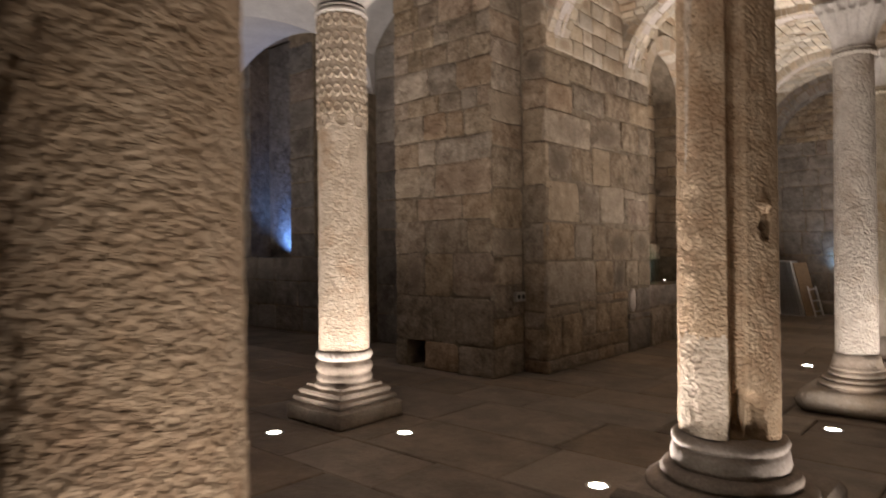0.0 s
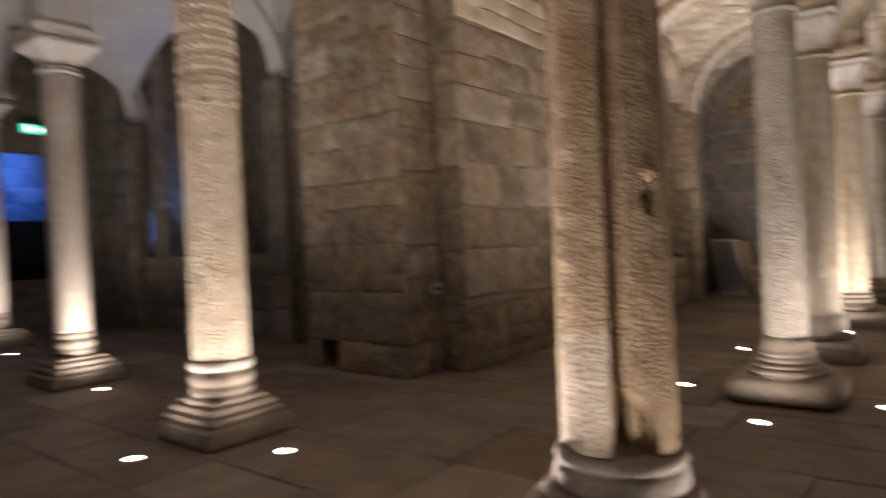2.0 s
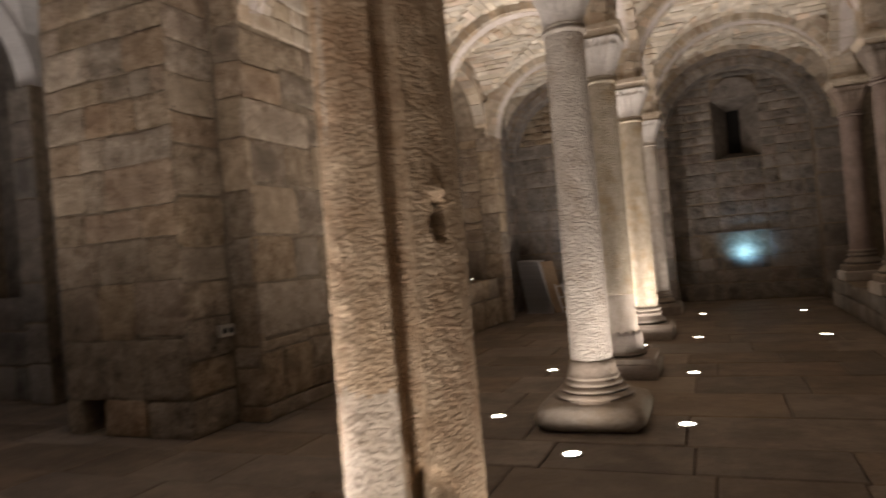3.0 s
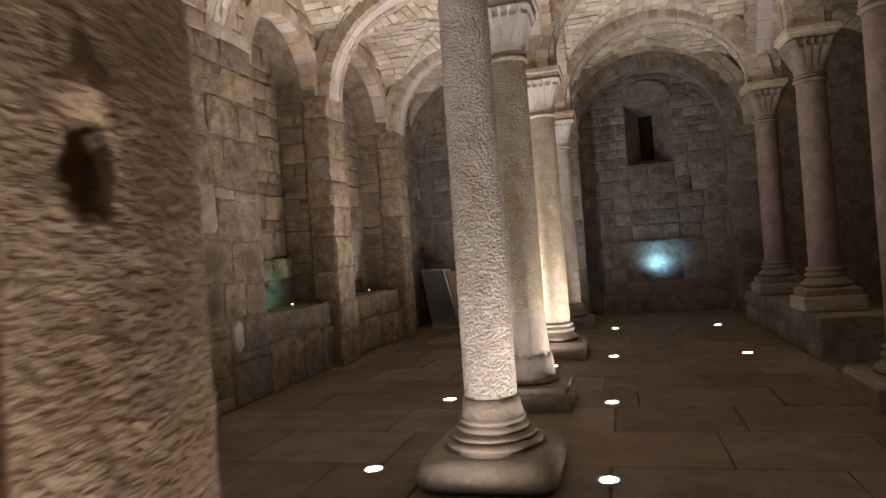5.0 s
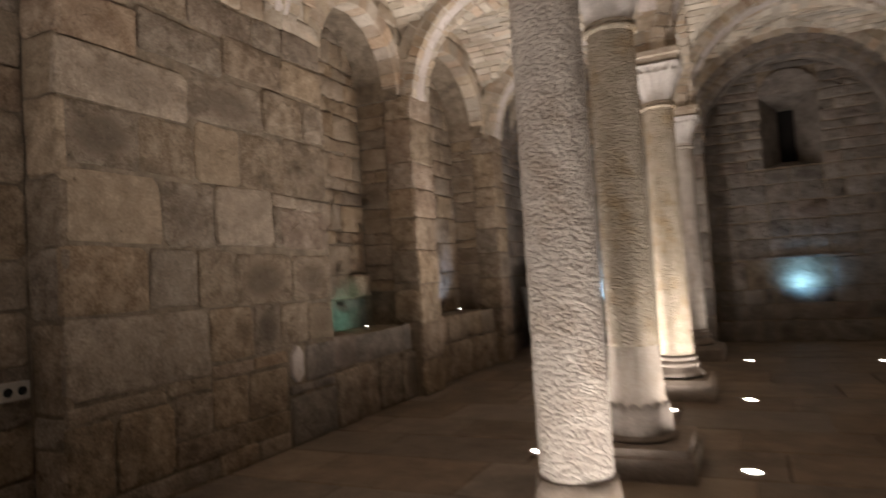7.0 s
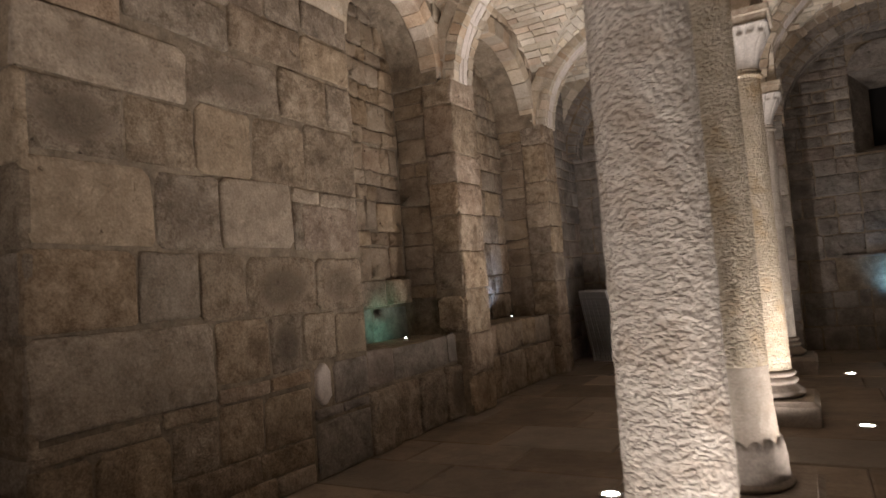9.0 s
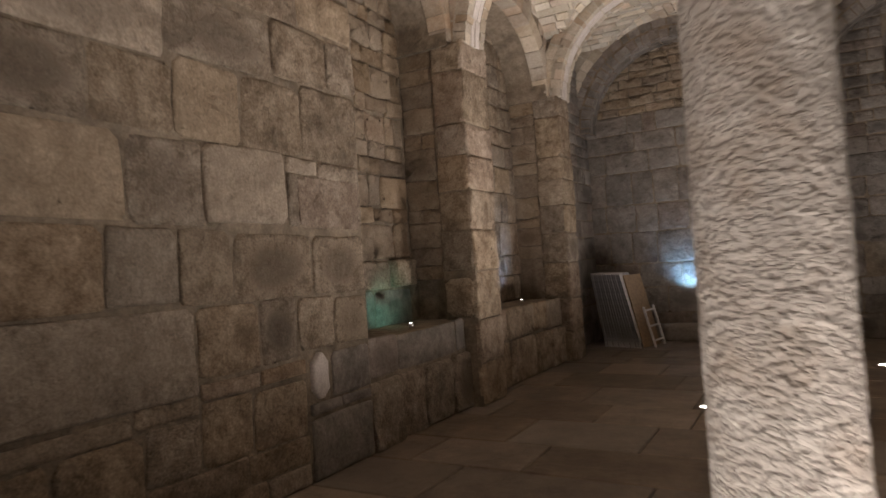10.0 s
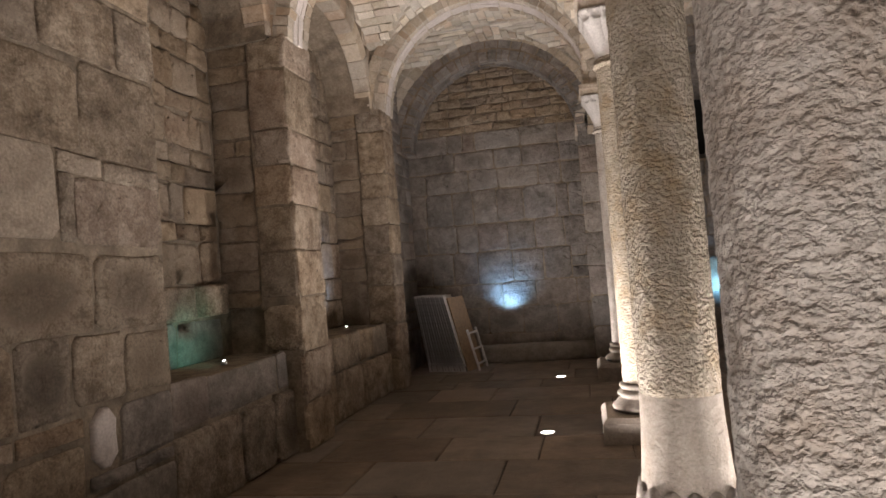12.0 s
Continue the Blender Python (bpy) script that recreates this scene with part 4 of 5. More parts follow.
masonry(west, (X_ALC, 9.41, 0), (0, 1, 0), (1, 0, 0), 1.63, [1.5, 1.86, 2.02, 2.34, 2.5, 2.66, 2.95, 3.12, 3.42, 3.6, 3.85, 4.0, 4.3, 4.45, 4.7], M_RUBBLE, 27, mean=0.26, proud=0.035, jag=2.6)
masonry(west, (X_ALC + 0.02, 11.6, 0), (0, 1, 0), (1, 0, 0), 2.3, ALC, M_ASHLAR, 22, mean=0.3)
bench = tagged(new("wall_bench", box_mesh("wall_bench", (X_ALC, 9.415, -0.1), (X_BENCH, 14.52, 0.86), M_MORTAR, 0.004)), "stone bench base running along the wall under the alcoves", "wall", kind="structure")
laid(bench, (X_BENCH, 9.415, 0), (0, 1, 0), (1, 0, 0), [(0.56, 0.87, [0, 0.42, 1.42, 1.63])], M_GREY, 23, proud=0.012)
laid(bench, (X_BENCH, 9.415, 0), (0, 1, 0), (1, 0, 0), [(0.0, 0.55, [0, 0.42, 0.82, 1.30, 1.75, 2.15])], M_ASHLAR, 28, proud=0.05)
laid(bench, (X_BENCH, 11.6, 0), (0, 1, 0), (1, 0, 0), [(0.51, 0.88, [0, 0.45, 0.8, 1.25, 1.7, 2.25]), (0.0, 0.50, [0.0, 0.5, 1.25, 1.8, 2.4, 2.9])], M_ASHLAR, 26, proud=0.035)
# pilasters
PIL = [0.0, 0.42, 0.86, 1.35, 1.75, 2.15, 2.5, 2.82, 3.37, 3.66]
for nm, y0, y1, sd in (("wall_pilaster_1", 11.04, 11.6, 24), ("wall_pilaster_2", 13.85, 14.3, 25)):
    low = 1.27 if y0 < 12 else -0.1
    pil = tagged(new(nm, box_mesh(nm, (-4.02, y0 + 0.02, -0.1), (-3.66, y1 - 0.02, 3.64), M_MORTAR, 0.004)), "pilaster of squared warm sandstone blocks on the bench", "wall", kind="structure")
    part("reveal", box_mesh("reveal", (X_ALC - 0.1, y0 + 0.05, low), (-4.018, y1 - 0.02, 3.64), M_MORTAR, 0.004), pil, "rubble strip behind the pilaster")
    masonry(pil, (-3.66, y0, 0), (0, 1, 0), (1, 0, 0), y1 - y0, PIL, M_ASHLAR, sd, mean=0.9)
    masonry(pil, (-4.02, y0 + 0.02, 0), (1, 0, 0), (0, -1, 0), 0.36, PIL[2:] if y0 < 12 else PIL, M_ASHLAR, sd + 10, mean=0.9, keep=lambda p, q, c, d: not (y0 < 12 and c < 1.0))
    masonry(pil, (X_ALC, y0 + 0.05, 0), (1, 0, 0), (0, -1, 0), 0.39, [low, 1.42, 1.6, 1.86, 2.0, 2.3, 2.62, 2.78, 3.05, 3.3, 3.45, 3.66], M_RUBBLE, sd + 15, mean=0.34, jag=2.0)
    masonry(pil, (-3.66, y1 - 0.02, 0), (-1, 0, 0), (0, 1, 0), -3.66 - X_ALC, PIL, M_ASHLAR, sd + 20, mean=0.42)
    if y0 < 12:
        part("recess_back", box_mesh("recess_back", (X_ALC - 0.1, y0 + 0.16, 0.8), (-4.018, y1 - 0.02, 1.28), M_MORTAR, 0.004), pil, "back of a small square recess")
        laid(pil, (-4.02, y0 + 0.02, 0), (1, 0, 0), (0, -1, 0), [(0.88, 1.29, [0.02, 0.35])], M_ASHLAR, sd + 18, proud=0.04, cut=0.16)
    blk = tagged(new(nm + "_top", box_mesh(nm + "_top", (X_ALC - 0.1, y0 - 0.02, 3.62), (-3.80, y1 + (0.25 if y0 > 13 else 0.02), TOP), M_MORTAR, 0)), "rubble wall above a pilaster", "wall", kind="structure")
    masonry(blk, (-3.80, y0 - 0.02, 0), (0, 1, 0), (1, 0, 0), y1 - y0 + 0.04, [3.66, 3.9, 4.1, 4.3, 4.5, 4.7, 4.9, 5.15, 5.4], M_VOUSS, sd + 30, mean=0.3)


# wall above the alcoves, with round heads
def alcove_head(name, y0, y1, rise, spring, sd):
    w = y1 - y0
    me = arch_panel(name, w, 0.004, w - 0.004, spring, rise + 0.02, spring - 0.01, TOP, lambda u, z: Vector((-3.80, y0 + u, z)), lambda u, z: Vector((X_ALC - 0.1, y0 + u, z)), M_MORTAR)
    wl = tagged(new(name, me), "stone wall over a round-headed alcove", "wall", kind="structure")
    half = w / 2
    def clear(a, b, c, d):
        u = (a + b) / 2 - half
        near = max(0.0, abs(u) - (b - a) / 2)
        return c > arch_z(near, half + 0.16, rise + 0.16, spring) - 0.05
    masonry(wl, (-3.80, y0, 0), (0, 1, 0), (1, 0, 0), w, [3.65, 3.9, 4.1, 4.3, 4.5, 4.7, 4.9, 5.15, 5.4], M_VOUSS, sd, mean=0.28, keep=clear)
    voussoirs(wl, (-3.89, y0 + 0.025), (-3.89, y1 - 0.025), spring, rise, 0.22, 0.22, M_VOUSS, sd + 3, count=17)

alcove_head("wall_alcove_head_1", 9.41, 11.05, 0.80, 3.66, 41)
alcove_head("wall_alcove_head_2", 11.58, 13.87, 0.98, 3.66, 42)

# ---- end walls ----
WX0, WX1, WZ0, WZ1 = 0.28, 1.15, 2.88, 4.08
end = tagged(new("wall_north", hole_wall("wall_north", -5.0, 5.6, Y_END + 0.02, Y_END + 0.7, TOP, WX0, WX1, WZ0, WZ1, M_MORTAR)), "end wall of dim grey-brown ashlar and rubble courses", "wall", kind="structure")
NORTH = [0.0, 0.35, 0.62, 0.88, 1.36, 1.72, 2.0, 2.3, 2.6, 2.86, 3.05, 3.22, 3.4, 3.55, 3.72, 3.9, 4.08, 4.2, 4.36, 4.5, 4.62, 4.8, 4.95, 5.15]
laid(end, (0, Y_END + 0.02, 0), (1, 0, 0), (0, -1, 0), [(0.0, 0.42, [-4.0, -3.3, -2.5, -1.8, -1.0]), (0.42, 0.85, [-4.0, -3.55, -3.16, -2.82, -2.26, -1.72, -1.25, -0.9]),
     (0.85, 1.24, [-4.0, -3.65, -3.25, -2.58, -2.03, -1.40, -0.9]), (1.24, 1.76, [-4.0, -3.70, -3.34, -2.94, -2.38, -1.88, -1.45]), (1.24, 1.42, [-1.45, -1.18, -0.9]), (1.42, 1.6, [-1.45, -1.12, -0.9]), (1.6, 1.76, [-1.45, -1.2, -0.9]),
     (1.76, 2.21, [-4.0, -3.74, -3.25, -2.90, -2.42, -1.98, -1.52, -1.2, -0.9]), (2.21, 2.74, [-4.0, -3.72, -3.28, -2.94, -2.56, -2.12, -1.6, -1.42, -0.9]),
     (2.74, 3.08, [-4.0, -3.70, -2.99, -2.5, -1.85, -1.5, -0.9]), (3.08, 3.40, [-4.0, -3.2, -2.55, -2.1, -1.5, -0.9]), (3.40, 3.70, [-4.0, -3.3, -3.05, -2.84, -2.1, -1.5, -0.9])], M_GREY, 51, proud=0.012)
masonry(end, (-4.0, Y_END + 0.02, 0), (1, 0, 0), (0, -1, 0), 3.1, [3.70, 3.83, 3.99, 4.13, 4.28, 4.40, 4.55, 4.66, 4.8, 4.95, 5.15], M_RUBBLE, 50, mean=0.34, proud=0.022, jag=2.4)
masonry(end, (-0.9, Y_END + 0.02, 0), (1, 0, 0), (0, -1, 0), WX0 + 0.9, NORTH, M_GREY, 52, mean=0.31, proud=0.014, keep=lambda a, b, c, d: not (0.87 < c < 1.3 and b > 1.13))
masonry(end, (WX1, Y_END + 0.02, 0), (1, 0, 0), (0, -1, 0), 2.3 - WX1, NORTH, M_GREY, 54, mean=0.31, proud=0.014)
masonry(end, (WX0, Y_END + 0.02, 0), (1, 0, 0), (0, -1, 0), WX1 - WX0, NORTH, M_GREY, 55, mean=0.4, keep=lambda a, b, c, d: (d < 2.9 or c > 4.45) and not (0.87 < c < 1.3))
laid(end, (WX0, Y_END + 0.06, 0), (1, 0, 0), (0, -1, 0), [(0.88, 1.36, [-0.05, 0.92])], M_CAP, 56, proud=0.012)
lunette = [(0.5 * (WX0 + WX1) + 0.44 * math.cos(math.pi * k / 16), 4.085 + 0.40 * math.sin(math.pi * k / 16)) for k in range(17)]
part("lunette", prism("lunette", lunette, lambda u, z: Vector((u, Y_END - 0.03, z)), lambda u, z: Vector((u, Y_END + 0.03, z)), M_GREY), end, "smooth half-round stone over the window")
# splayed slit window
sx0, sx1, sz0, sz1 = 0.56, 0.82, 3.02, 3.93
ys0, ys1 = Y_END + 0.03, Y_END + 0.55
v = [(WX0, ys0, WZ0), (WX1, ys0, WZ0), (WX1, ys0, WZ1), (WX0, ys0, WZ1), (sx0, ys1, sz0), (sx1, ys1, sz0), (sx1, ys1, sz1), (sx0, ys1, sz1),
     (sx0, ys1 + 0.14, sz0), (sx1, ys1 + 0.14, sz0), (sx1, ys1 + 0.14, sz1), (sx0, ys1 + 0.14, sz1)]
f = [(k + a, (k + 1) % 4 + a, 4 + (k + 1) % 4 + a, 4 + k + a) for a in (0, 4) for k in range(4)]
win = tagged(new("window_1"), "narrow dark slit window with splayed stone sides", "window", kind="structure")
part("splay", mesh_of("splay", v, f, M_GREY, smooth=False), win)
part("pane", mesh_of("pane", v[8:], [(0, 1, 2, 3)], M_DARK, smooth=False), win, "unlit dark pane")
# arches against the end wall, on plain responds
for nm, p, q, spr, ris, sd in (("wall_arch_1", (-0.62, Y_END - 0.2), (2.02, Y_END - 0.2), 3.35, 1.28, 58), ("wall_arch_2", (-3.80, Y_END - 0.2), (-1.20, Y_END - 0.2), 3.42, 1.30, 59)):
    wa = tagged(new(nm), "rough stone arch set against the end wall", "arch", kind="structure")
    ring_arch(wa, p, q, spr, ris, 0.44, sd, face=0.15, fine=37, coarse=15, ring=M_GREY, soffit=M_GREY, bed=M_MORTAR, outer=24)
    ring_arch(wa, (p[0] - 0.3, p[1]), (q[0] + 0.3, q[1]), spr, ris + 0.3, 0.44, sd + 7, face=0.14, fine=31, coarse=9, outer=20)
for nm, x0, x1, sd in (("wall_respond_1", -1.2, -0.62, 60), ("wall_respond_2", 2.02, 2.6, 61)):
    rs = tagged(new(nm, box_mesh(nm, (x0, Y_END - 0.4, -0.1), (x1, Y_END + 0.03, 3.5), M_MORTAR, 0.004)), "plain grey stone respond against the end wall", "wall", kind="structure")
    masonry(rs, (x0, Y_END - 0.4, 0), (1, 0, 0), (0, -1, 0), x1 - x0, [0, 0.5, 0.95, 1.4, 1.9, 2.35, 2.8, 3.2, 3.5], M_GREY, sd, mean=0.7)
step = tagged(new("wall_step", lathe("wall_step", [(0.05, 0), (0.13, 0.02), (0.14, 0.5), (0.14, 1.4), (0.13, 2.0), (0.05, 2.02)], M_GREY, 32, square=4, rough=0.006)), "rounded stone kerb lying along the end wall", "kerb", kind="structure")
step.matrix_world = pose(-3.15, Y_END - 0.18, 0.13, 0, 90, 0)
endw = tagged(new("wall_end_west", box_mesh("wall_end_west", (-4.9, 14.5, -0.1), (-3.98, Y_END + 0.02, TOP), M_MORTAR, 0)), "side wall of the end bay in grey ashlar", "wall", kind="structure")
masonry(endw, (-3.98, 14.5, 0), (0, 1, 0), (1, 0, 0), 1.7, NORTH, M_GREY, 53, mean=0.5)

# ---- north-west wall with bench and niches ----
nw = tagged(new("wall_northwest", box_mesh("wall_northwest", (-16, Y_NW + 0.45, -0.1), (-5.6, Y_NW + 0.9, TOP), M_GREY, 0)), "dim grey stone wall behind the niches", "wall", kind="structure")
nwb = tagged(new("wall_northwest_bench", box_mesh("wall_northwest_bench", (-13.4, Y_NW, -0.1), (-5.6, Y_NW + 0.5, 1.3), M_MORTAR, 0)), "high stone bench of pale grey blocks", "wall", kind="structure")
masonry(nwb, (-13.4, Y_NW, 0), (1, 0, 0), (0, -1, 0), 7.8, [0, 0.45, 0.9, 1.33], M_GREY, 61, mean=0.6)
for i, (x0, x1) in enumerate(((-13.4, -12.7), (-11.4, -10.9), (-9.6, -8.9), (-7.4, -6.8))):
    p = tagged(new("wall_northwest_pier_%d" % (i + 1), box_mesh("nwp", (x0, Y_NW + 0.02, 1.3), (x1, Y_NW + 0.5, TOP), M_MORTAR, 0)), "grey ashlar strip between niches", "wall", kind="structure")
    masonry(p, (x0, Y_NW + 0.02, 0), (1, 0, 0), (0, -1, 0), x1 - x0, [1.33, 1.75, 2.2, 2.65, 3.1, 3.6, 4.1, 4.6, 5.1], M_GREY, 62 + i, mean=0.7)
for i, x in enumerate((-7.5, -11.9)):
    p = tagged(new("wall_northwest_respond_%d" % (i + 1), box_mesh("nwr", (x - 0.2, Y_NW - 0.16, -0.1), (x + 0.2, Y_NW + 0.1, WEST_SPRING), M_MORTAR, 0)), "slim grey stone respond carrying a vault arch", "wall", kind="structure")
    masonry(p, (x - 0.2, Y_NW - 0.16, 0), (1, 0, 0), (0, -1, 0), 0.4, [0, 0.5, 1.0, 1.5, 2.0, 2.5, 3.0, 3.45, 3.87], M_GREY, 66 + i, mean=0.7)
# west end wall with the doorway
for nm, lo, hi in (("wall_far_west_1", (-13.9, -6, -0.1), (-13.5, 5.55, TOP)), ("wall_far_west_2", (-13.9, 6.65, -0.1), (-13.5, Y_NW + 0.5, TOP)), ("wall_far_west_3", (-13.9, 5.55, 3.45), (-13.5, 6.65, TOP))):
    w = tagged(new(nm, box_mesh(nm, lo, hi, M_GREY, 0)), "dim grey stone wall beside a doorway", "wall", kind="structure")
masonry(bpy.data.objects["wall_far_west_1"], (-13.5, -1, 0), (0, 1, 0), (1, 0, 0), 6.5, [0, .4, .8, 1.2, 1.65, 2.1, 2.5, 2.9, 3.3, 3.7, 4.2, 4.7], M_GREY, 71, mean=0.6)

# ---- lamps of the place ----
def uplight(x, y, aim, watts=UPLIGHT_W, spread=160):
    th = thing("floor_uplight", "small round lit floor uplight set flush in the paving", "floor light", "floor uplights round the columns", at=(x, y, 0))
    part("trim_ring", lathe("trim_ring", [(0.075, -0.03), (0.075, 0.004), (0.072, 0.007), (0.058, 0.007), (0.056, 0.003), (0.056, -0.03)], M_STEEL, 32, close=False), th, "brushed steel ring")
    part("lens", lathe("lens", [(0.056, -0.02), (0.056, 0.003), (0.042, 0.005), (0.016, 0.006)], M_LENS, 24), th, "glowing warm white lens")
    d = bpy.data.lights.new("uplight_lamp", "SPOT")
    d.energy, d.color, d.spot_size, d.spot_blend, d.shadow_soft_size = watts, UPLIGHT_COLOR, radians(spread), 1.0, 0.05
    lamp = new("uplight_lamp", d)
    lamp.matrix_world = look((x, y, 0.03), (x + aim[0] * 0.6, y + aim[1] * 0.6, 3.0))
    return th

UPS = [((-0.160, 6.905), (-0.8, 0)), ((-0.160, 8.83), (-0.8, 0)), ((-0.160, 11.23), (-0.8, 0)), ((-0.158, 13.98), (-0.6, 0)),
       ((-1.668, 3.88), (0.35, 0)), ((-1.670, 7.025), (0.8, 0)), ((-1.668, 9.024), (0.35, 0)), ((-1.668, 11.53), (0.35, 0)), ((-1.670, 14.38), (0.35, 0)),
       ((-0.859, 6.113), (0, 0.5)), ((-0.851, 10.655), (0, 0.4)), ((1.348, 11.22), (0.1, 0)), ((1.392, 13.92), (0.1, 0)),
       ((-4.158, 3.296), (0, 0.35)), ((-3.361, 3.945), (-0.35, 0)), ((-4.215, 1.907), (0, -0.5)), ((-6.787, 4.248), (-0.35, 0)), ((-10.806, 4.706), (-0.5, 0)),
       # next four are assumed lamps, out of view, added to light the near columns
       ((-0.16, 3.85), (-0.35, 0)), ((-0.16, 0.85), (-0.35, 0)), ((-1.67, 0.85), (0.35, 0)), ((-0.90, 3.02), (0, 0.8)), ((-0.90, 8.02), (0, 0.4))]
DIM = {(1.348, 11.22): 8.0, (1.392, 13.92): 8.0, (-0.16, 3.85): 40.0, (-0.16, 0.85): 85.0, (-1.67, 0.85): 90.0, (-0.90, 3.02): 85.0, (-0.90, 8.02): 60.0, (-4.158, 3.296): 125.0, (-0.158, 13.98): 60.0,
       (-1.670, 7.025): 32.0, (-0.859, 6.113): 105.0, (-0.160, 6.905): 120.0, (-1.668, 9.024): 240.0, (-1.668, 11.53): 420.0, (-0.160, 8.83): 200.0, (-0.160, 11.23): 190.0, (-1.670, 14.38): 180.0, (-1.668, 3.88): 300.0, (-3.361, 3.945): 165.0, (-6.787, 4.248): 235.0, (-10.806, 4.706): 240.0, (-4.215, 1.907): 290.0}
# the lamps of the west aisle throw widest; those east of the columns are turned in on the shafts
SPREAD = {(-1.668, 9.024): 177, (-1.668, 11.53): 177, (-1.670, 14.38): 172, (-1.670, 7.025): 95, (-0.160, 6.905): 110, (-0.160, 8.83): 122, (-0.160, 11.23): 122, (-3.361, 3.945): 146, (-4.158, 3.296): 146, (-6.787, 4.248): 150, (-0.158, 13.98): 120, (1.348, 11.22): 80, (1.392, 13.92): 80, (-0.859, 6.113): 168, (-0.90, 3.02): 100}
for p, aim in UPS:
    uplight(*p, aim, DIM.get(p, UPLIGHT_W), SPREAD.get(p, 160))


def wall_led(x, y, z, target, color, watts, size=70):
    th = thing("bench_spotlight", "tiny lit spotlight lying on the stone bench", "spotlight", "small bench spotlights", at=(x, y, z))
    part("housing", lathe("housing", [(0.022, 0), (0.024, 0.02), (0.020, 0.03), (0.016, 0.031)], M_STEEL, 20), th)
    part("lens", lathe("lens", [(0.016, 0.030), (0.012, 0.034), (0.004, 0.036)], M_LED, 16), th, "glowing lens")
    d = bpy.data.lights.new("bench_lamp", "SPOT")
    d.energy, d.color, d.spot_size, d.spot_blend, d.shadow_soft_size = watts, color, radians(size), 0.9, 0.015
    lamp = new("bench_lamp", d)
    lamp.matrix_world = look((x, y, z + 0.05), target)

wall_led(-3.90, 10.20, 0.89, (-4.42, 10.5, 1.08), (0.35, 1.0, 0.78), 8.0)
wall_led(-3.75, 14.42, 0.88, (-3.9, 14.9, 1.5), (0.8, 0.85, 1.0), 2.0)
wall_led(-3.99, 12.95, 0.89, (-4.4, 13.15, 1.4), (0.45, 0.62, 1.0), 26.0)

# bare coloured spots added in front of the walls, without fixtures, for the glows
def wash_light(x, y, z, target, color, watts, size=100):
    d = bpy.data.lights.new("wash_lamp", "SPOT")
    d.energy, d.color, d.spot_size, d.spot_blend, d.shadow_soft_size = watts, color, radians(size), 1.0, 0.03
    lamp = new("wash_lamp", d)
    lamp.matrix_world = look((x, y, z), target)

wash_light(-2.45, Y_END - 0.22, 0.86, (-2.45, Y_END + 0.02, 1.10), (0.33, 0.62, 1.0), 34, 130)
wash_light(0.66, Y_END - 0.24, 0.92, (0.70, Y_END + 0.02, 1.03), (0.26, 0.62, 1.0), 26, 150)
# added ledge: cuts the blue glow off at its upper edge
tagged(new("trim_ledge", box_mesh("trim_ledge", (-0.05, Y_END - 0.055, 1.36), (1.45, Y_END + 0.02, 1.40), M_GREY, 0.008)), "thin stone ledge added to stop the blue light rising", "ledge", kind="structure")
wash_light(-12.05, Y_NW + 0.1, 1.40, (-12.0, Y_NW + 0.45, 2.0), (0.15, 0.35, 1.0), 110, 120)
wash_light(-10.2, Y_NW + 0.1, 1.40, (-10.2, Y_NW + 0.45, 2.0), (0.15, 0.35, 1.0), 110, 120)
wash_light(-13.2, 3.2, 1.3, (-13.5, 3.2, 1.8), (0.3, 0.65, 1.0), 12, 100)

# ---- passage behind the west doorway ----
back = tagged(new("wall_passage", box_mesh("wall_passage", (-16.2, 4.0, -0.1), (-15.9, 8.2, TOP), M_MORTAR, 0)), "rough stone wall of the passage, lit blue", "wall", kind="structure")
masonry(back, (-15.9, 4.0, 0), (0, 1, 0), (1, 0, 0), 4.2, [0, .5, 1.0, 1.4, 1.8, 2.2, 2.6, 3.0, 3.4, 3.8, 4.2], M_GREY, 81, mean=0.6)
for nm, y0, y1 in (("wall_passage_south", 3.7, 4.0), ("wall_passage_north", 8.2, 8.5)):
    tagged(new(nm, box_mesh(nm, (-16.2, y0, -0.1), (-13.9, y1, TOP), M_GREY, 0)), "plain stone side wall of the passage", "wall", kind="structure")
wash_light(-14.6, 6.6, 3.9, (-15.9, 6.0, 3.0), (0.05, 0.18, 1.0), 500, 110)
for k, zz in enumerate((0.2, 0.4, 0.6, 0.8, 1.0)):
    st = tagged(new("step_%d" % (k + 1), box_mesh("step", (-13.95, 5.55, 0), (-13.15 - 0.15 * k, 6.65, zz), M_GREY, 0.01)), "worn stone step up to the doorway", "step", kind="structure")

# near-black block added so that the doorway's lower half stays dark
tagged(new("wall_passage_block", box_mesh("wall_passage_block", (-15.1, 4.0, -0.05), (-14.8, 8.2, 2.2), M_DARK, 0.01)), "near-black block across the lower part of the passage", "wall", kind="structure")

# ---- exit sign ----
sg = thing("exit_sign", "small lit green emergency exit sign over the doorway", "sign", at=(-13.38, 6.12, 3.86))
part("housing", box_mesh("housing", (-0.08, -0.24, -0.1), (0.0, 0.24, 0.1), M_PLASTIC, 0.008), sg)
panel = part("panel", box_mesh("panel", (0.0, -0.225, -0.085), (0.012, 0.225, 0.085), M_SIGN, 0.003), sg, "glowing green panel")
for y0, y1, z0, z1 in ((-0.16, -0.03, -0.05, 0.055), (0.0, 0.12, -0.018, 0.018), (0.10, 0.16, -0.045, 0.045)):
    part("pictogram_bar", box_mesh("pictogram_bar", (0.011, y0, z0), (0.017, y1, z1), M_SIGN_W, 0.002), panel, "white bar of the pictogram")

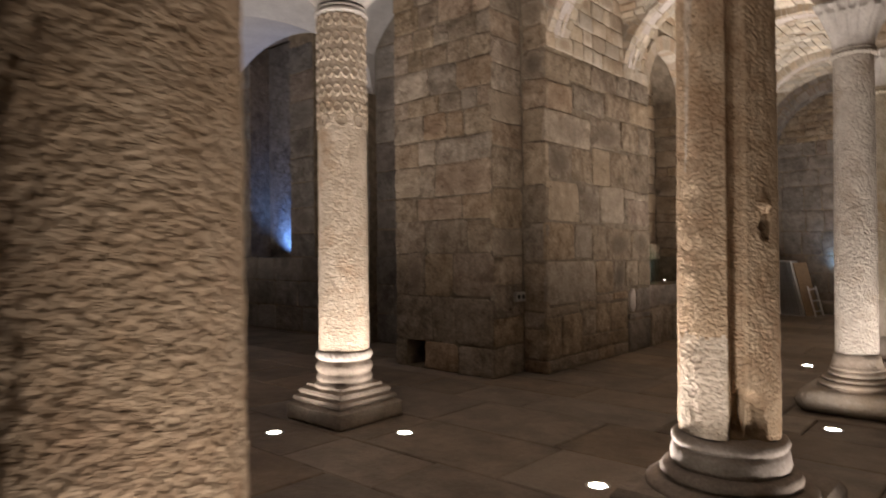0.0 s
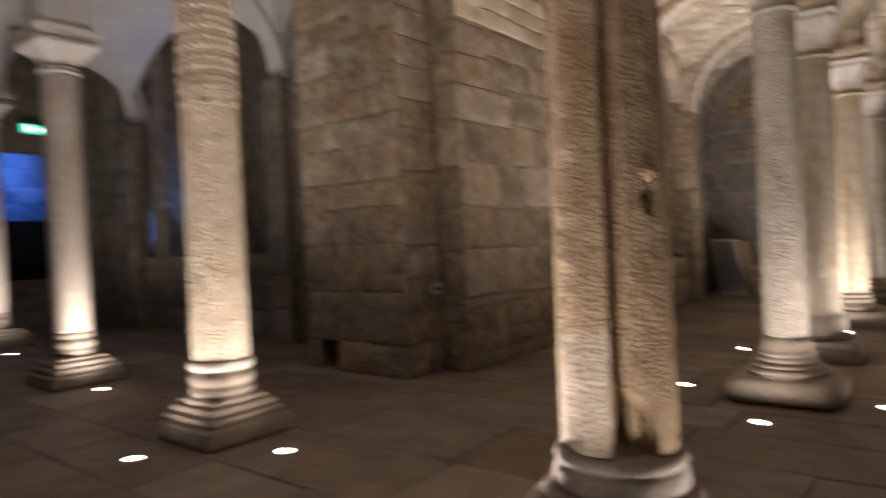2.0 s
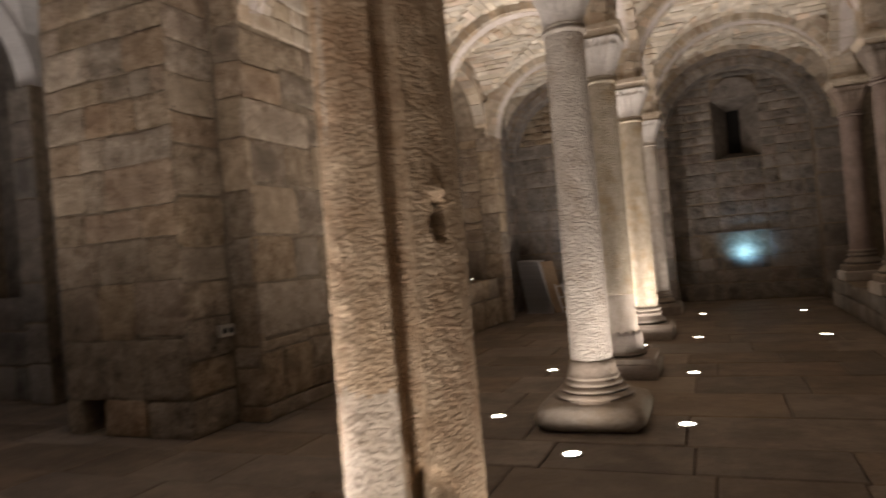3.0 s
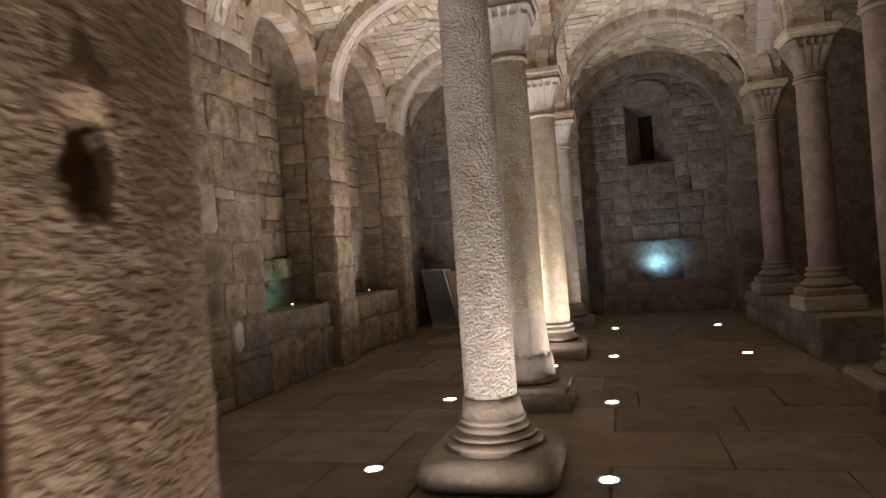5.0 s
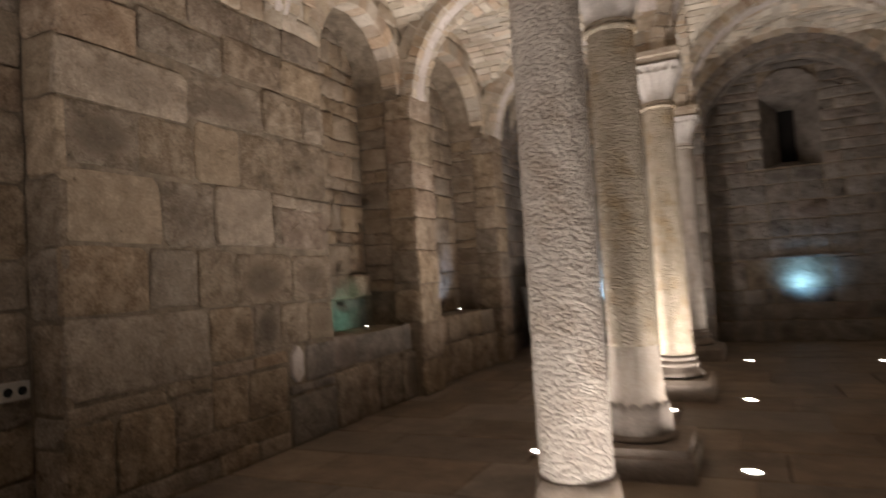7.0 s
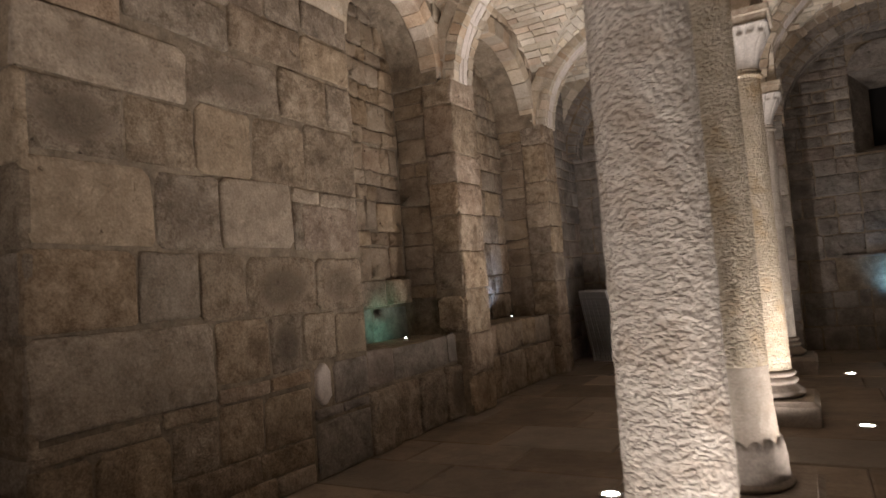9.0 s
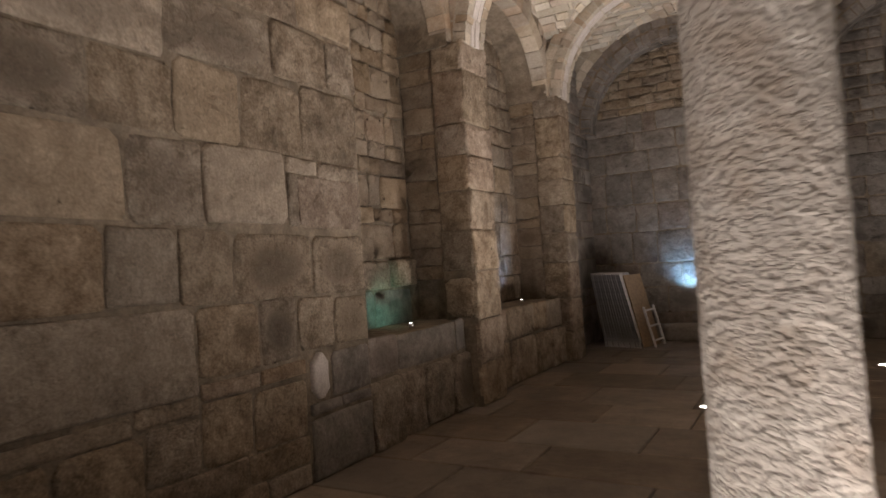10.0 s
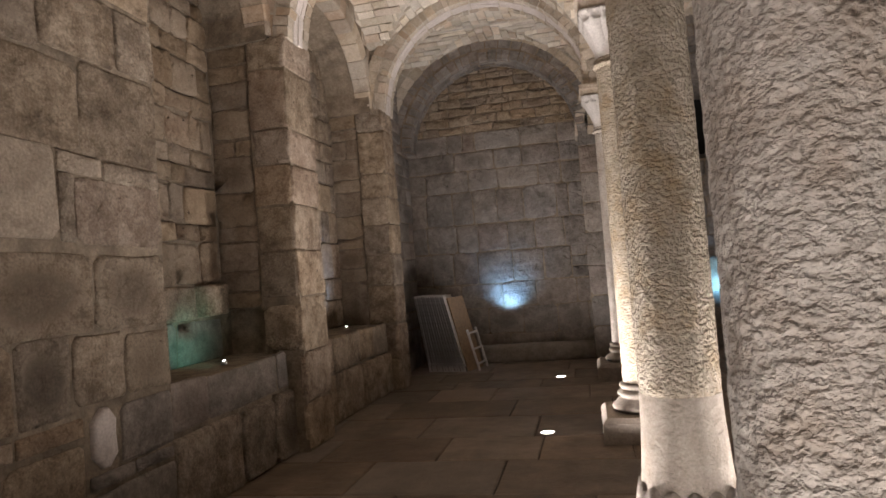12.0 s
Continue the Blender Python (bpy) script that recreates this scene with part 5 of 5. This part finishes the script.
# ---- low wall under the east columns ----
low = tagged(new("low_wall", box_mesh("low_wall", (1.94, 10.5, -0.05), (2.68, 14.6, 0.46), M_MORTAR, 0.01)), "low wall of grey stone blocks carrying two columns", "wall", kind="structure")
masonry(low, (1.94, 14.6, 0), (0, -1, 0), (-1, 0, 0), 4.1, [0, 0.24, 0.47], M_GREY, 91, mean=0.55)
for x, y in COL_D[3:]:
    pd = thing("pedestal", "square block of pale stone under a column", "pedestal", "column pedestals", at=(x, y, 0.46))
    part("block", box_mesh("block", (-0.32, -0.32, 0), (0.32, 0.32, 0.165), M_BASE_PALE, 0.02, seed=int(y), wobble=0.008), pd)

# ---- stack of folded slatted panels and a board, leaning in the corner ----
def folding_table(x, y, lean):
    p = thing("folding_table", "grey folding table folded flat and stacked on edge", "folding table", "stack of folded tables", at=(x, y, 0))
    p.rotation_euler = (0, radians(-lean), 0)
    for a in (-0.27, 0.27):
        part("stile", box_mesh("stile", (-0.014, a - 0.02, 0.0), (0.014, a + 0.02, 1.13), M_GREYWOOD, 0.003), p)
    for z in (0.14, 1.0):
        part("rail", box_mesh("rail", (-0.012, -0.25, z - 0.03), (0.012, 0.25, z + 0.03), M_GREYWOOD, 0.003), p)
    part("tabletop", box_mesh("tabletop", (-0.012, -0.29, 0.09), (0.012, 0.29, 1.15), M_GREYWOOD, 0.003), p)

for k in range(13):
    folding_table(-3.62 + 0.046 * k, 15.55 - 0.012 * k + (0.012 if k % 2 else 0), 8.0 + 0.42 * k)
bd = thing("wooden_board", "brown wooden board leaning against the folded tables", "board", at=(-2.96, 15.42, 0))
bd.rotation_euler = (0, radians(-14), radians(-16))
part("board", box_mesh("board", (-0.012, -0.25, 0.0), (0.012, 0.25, 1.12), M_WOOD, 0.004), bd)
tr = thing("folded_trestle", "small folded dark trestle leaning on the board", "trestle", at=(-2.84, 15.42, 0))
tr.rotation_euler = (0, radians(-14), radians(-8))
for a in (-0.2, 0.2):
    part("leg", box_mesh("leg", (-0.014, a - 0.018, 0), (0.014, a + 0.018, 0.62), M_GREYWOOD, 0.003), tr)
for z in (0.1, 0.32, 0.56):
    part("rung", box_mesh("rung", (-0.01, -0.2, z - 0.014), (0.01, 0.2, z + 0.014), M_GREYWOOD, 0.003), tr)

# ---- socket on the pier ----
so = thing("wall_socket", "grimy grey plastic wall socket box on the stone pier", "socket", at=(-4.085, 6.52, 0.88))
socket_box = part("box", box_mesh("box", (0, -0.09, -0.055), (0.045, 0.09, 0.055), M_PLASTIC, 0.008), so)
for a in (-0.042, 0.042):
    part("outlet", lathe("outlet", [(0.026, 0.0), (0.026, 0.008), (0.02, 0.009)], M_DARK, 20), socket_box, "dark round outlet").matrix_local = pose(0.042, a, 0, 0, 90, 0)

# ---- paving ----
def paving():
    r = random.Random(99)
    near, far = [], []
    y = -2.5
    while y < 16.1:
        d = r.uniform(0.5, 0.85)
        x = -13.4 + r.uniform(0, 0.5)
        while x < 5.4:
            w = r.uniform(0.6, 1.35)
            g = 0.0045
            x0, x1, y0, y1 = x + g, x + w - g, y + g, y + d - g
            dz = r.uniform(-0.004, 0.003)
            c = 0.012
            tilt = r.uniform(-0.003, 0.003)
            verts = [(x0, y0, -0.05), (x1, y0, -0.05), (x1, y1, -0.05), (x0, y1, -0.05),
                     (x0, y0, dz - 0.008), (x1, y0, dz - 0.008), (x1, y1, dz - 0.008), (x0, y1, dz - 0.008),
                     (x0 + c, y0 + c, dz - tilt), (x1 - c, y0 + c, dz + tilt), (x1 - c, y1 - c, dz + tilt), (x0 + c, y1 - c, dz - tilt)]
            faces = [(8, 9, 10, 11)] + [(a + k, a + (k + 1) % 4, a + 4 + (k + 1) % 4, a + 4 + k) for a in (0, 4) for k in range(4)]
            inside = -4.9 < x < 2.2 and 1.0 < y < 15.9
            (near if inside else far).append((verts, faces))
            x += w
        y += d
    return near, far

near, far = paving()
for v, f in near[:300]:
    part("paving_slab", mesh_of("paving_slab", v, f, M_FLAG, smooth=False), floor)
M_FLAG_FAR = stone_material("worn paving slabs far off", (0.118, 0.089, 0.067), (0.215, 0.169, 0.127), (0.076, 0.057, 0.043), vary=0.2, rusty=0.15, bump=0.25, rough=0.62, scale=2.0, island=True)
tagged(part("paving", joined("paving", far + near[300:], M_FLAG_FAR), floor), kind="stuff")
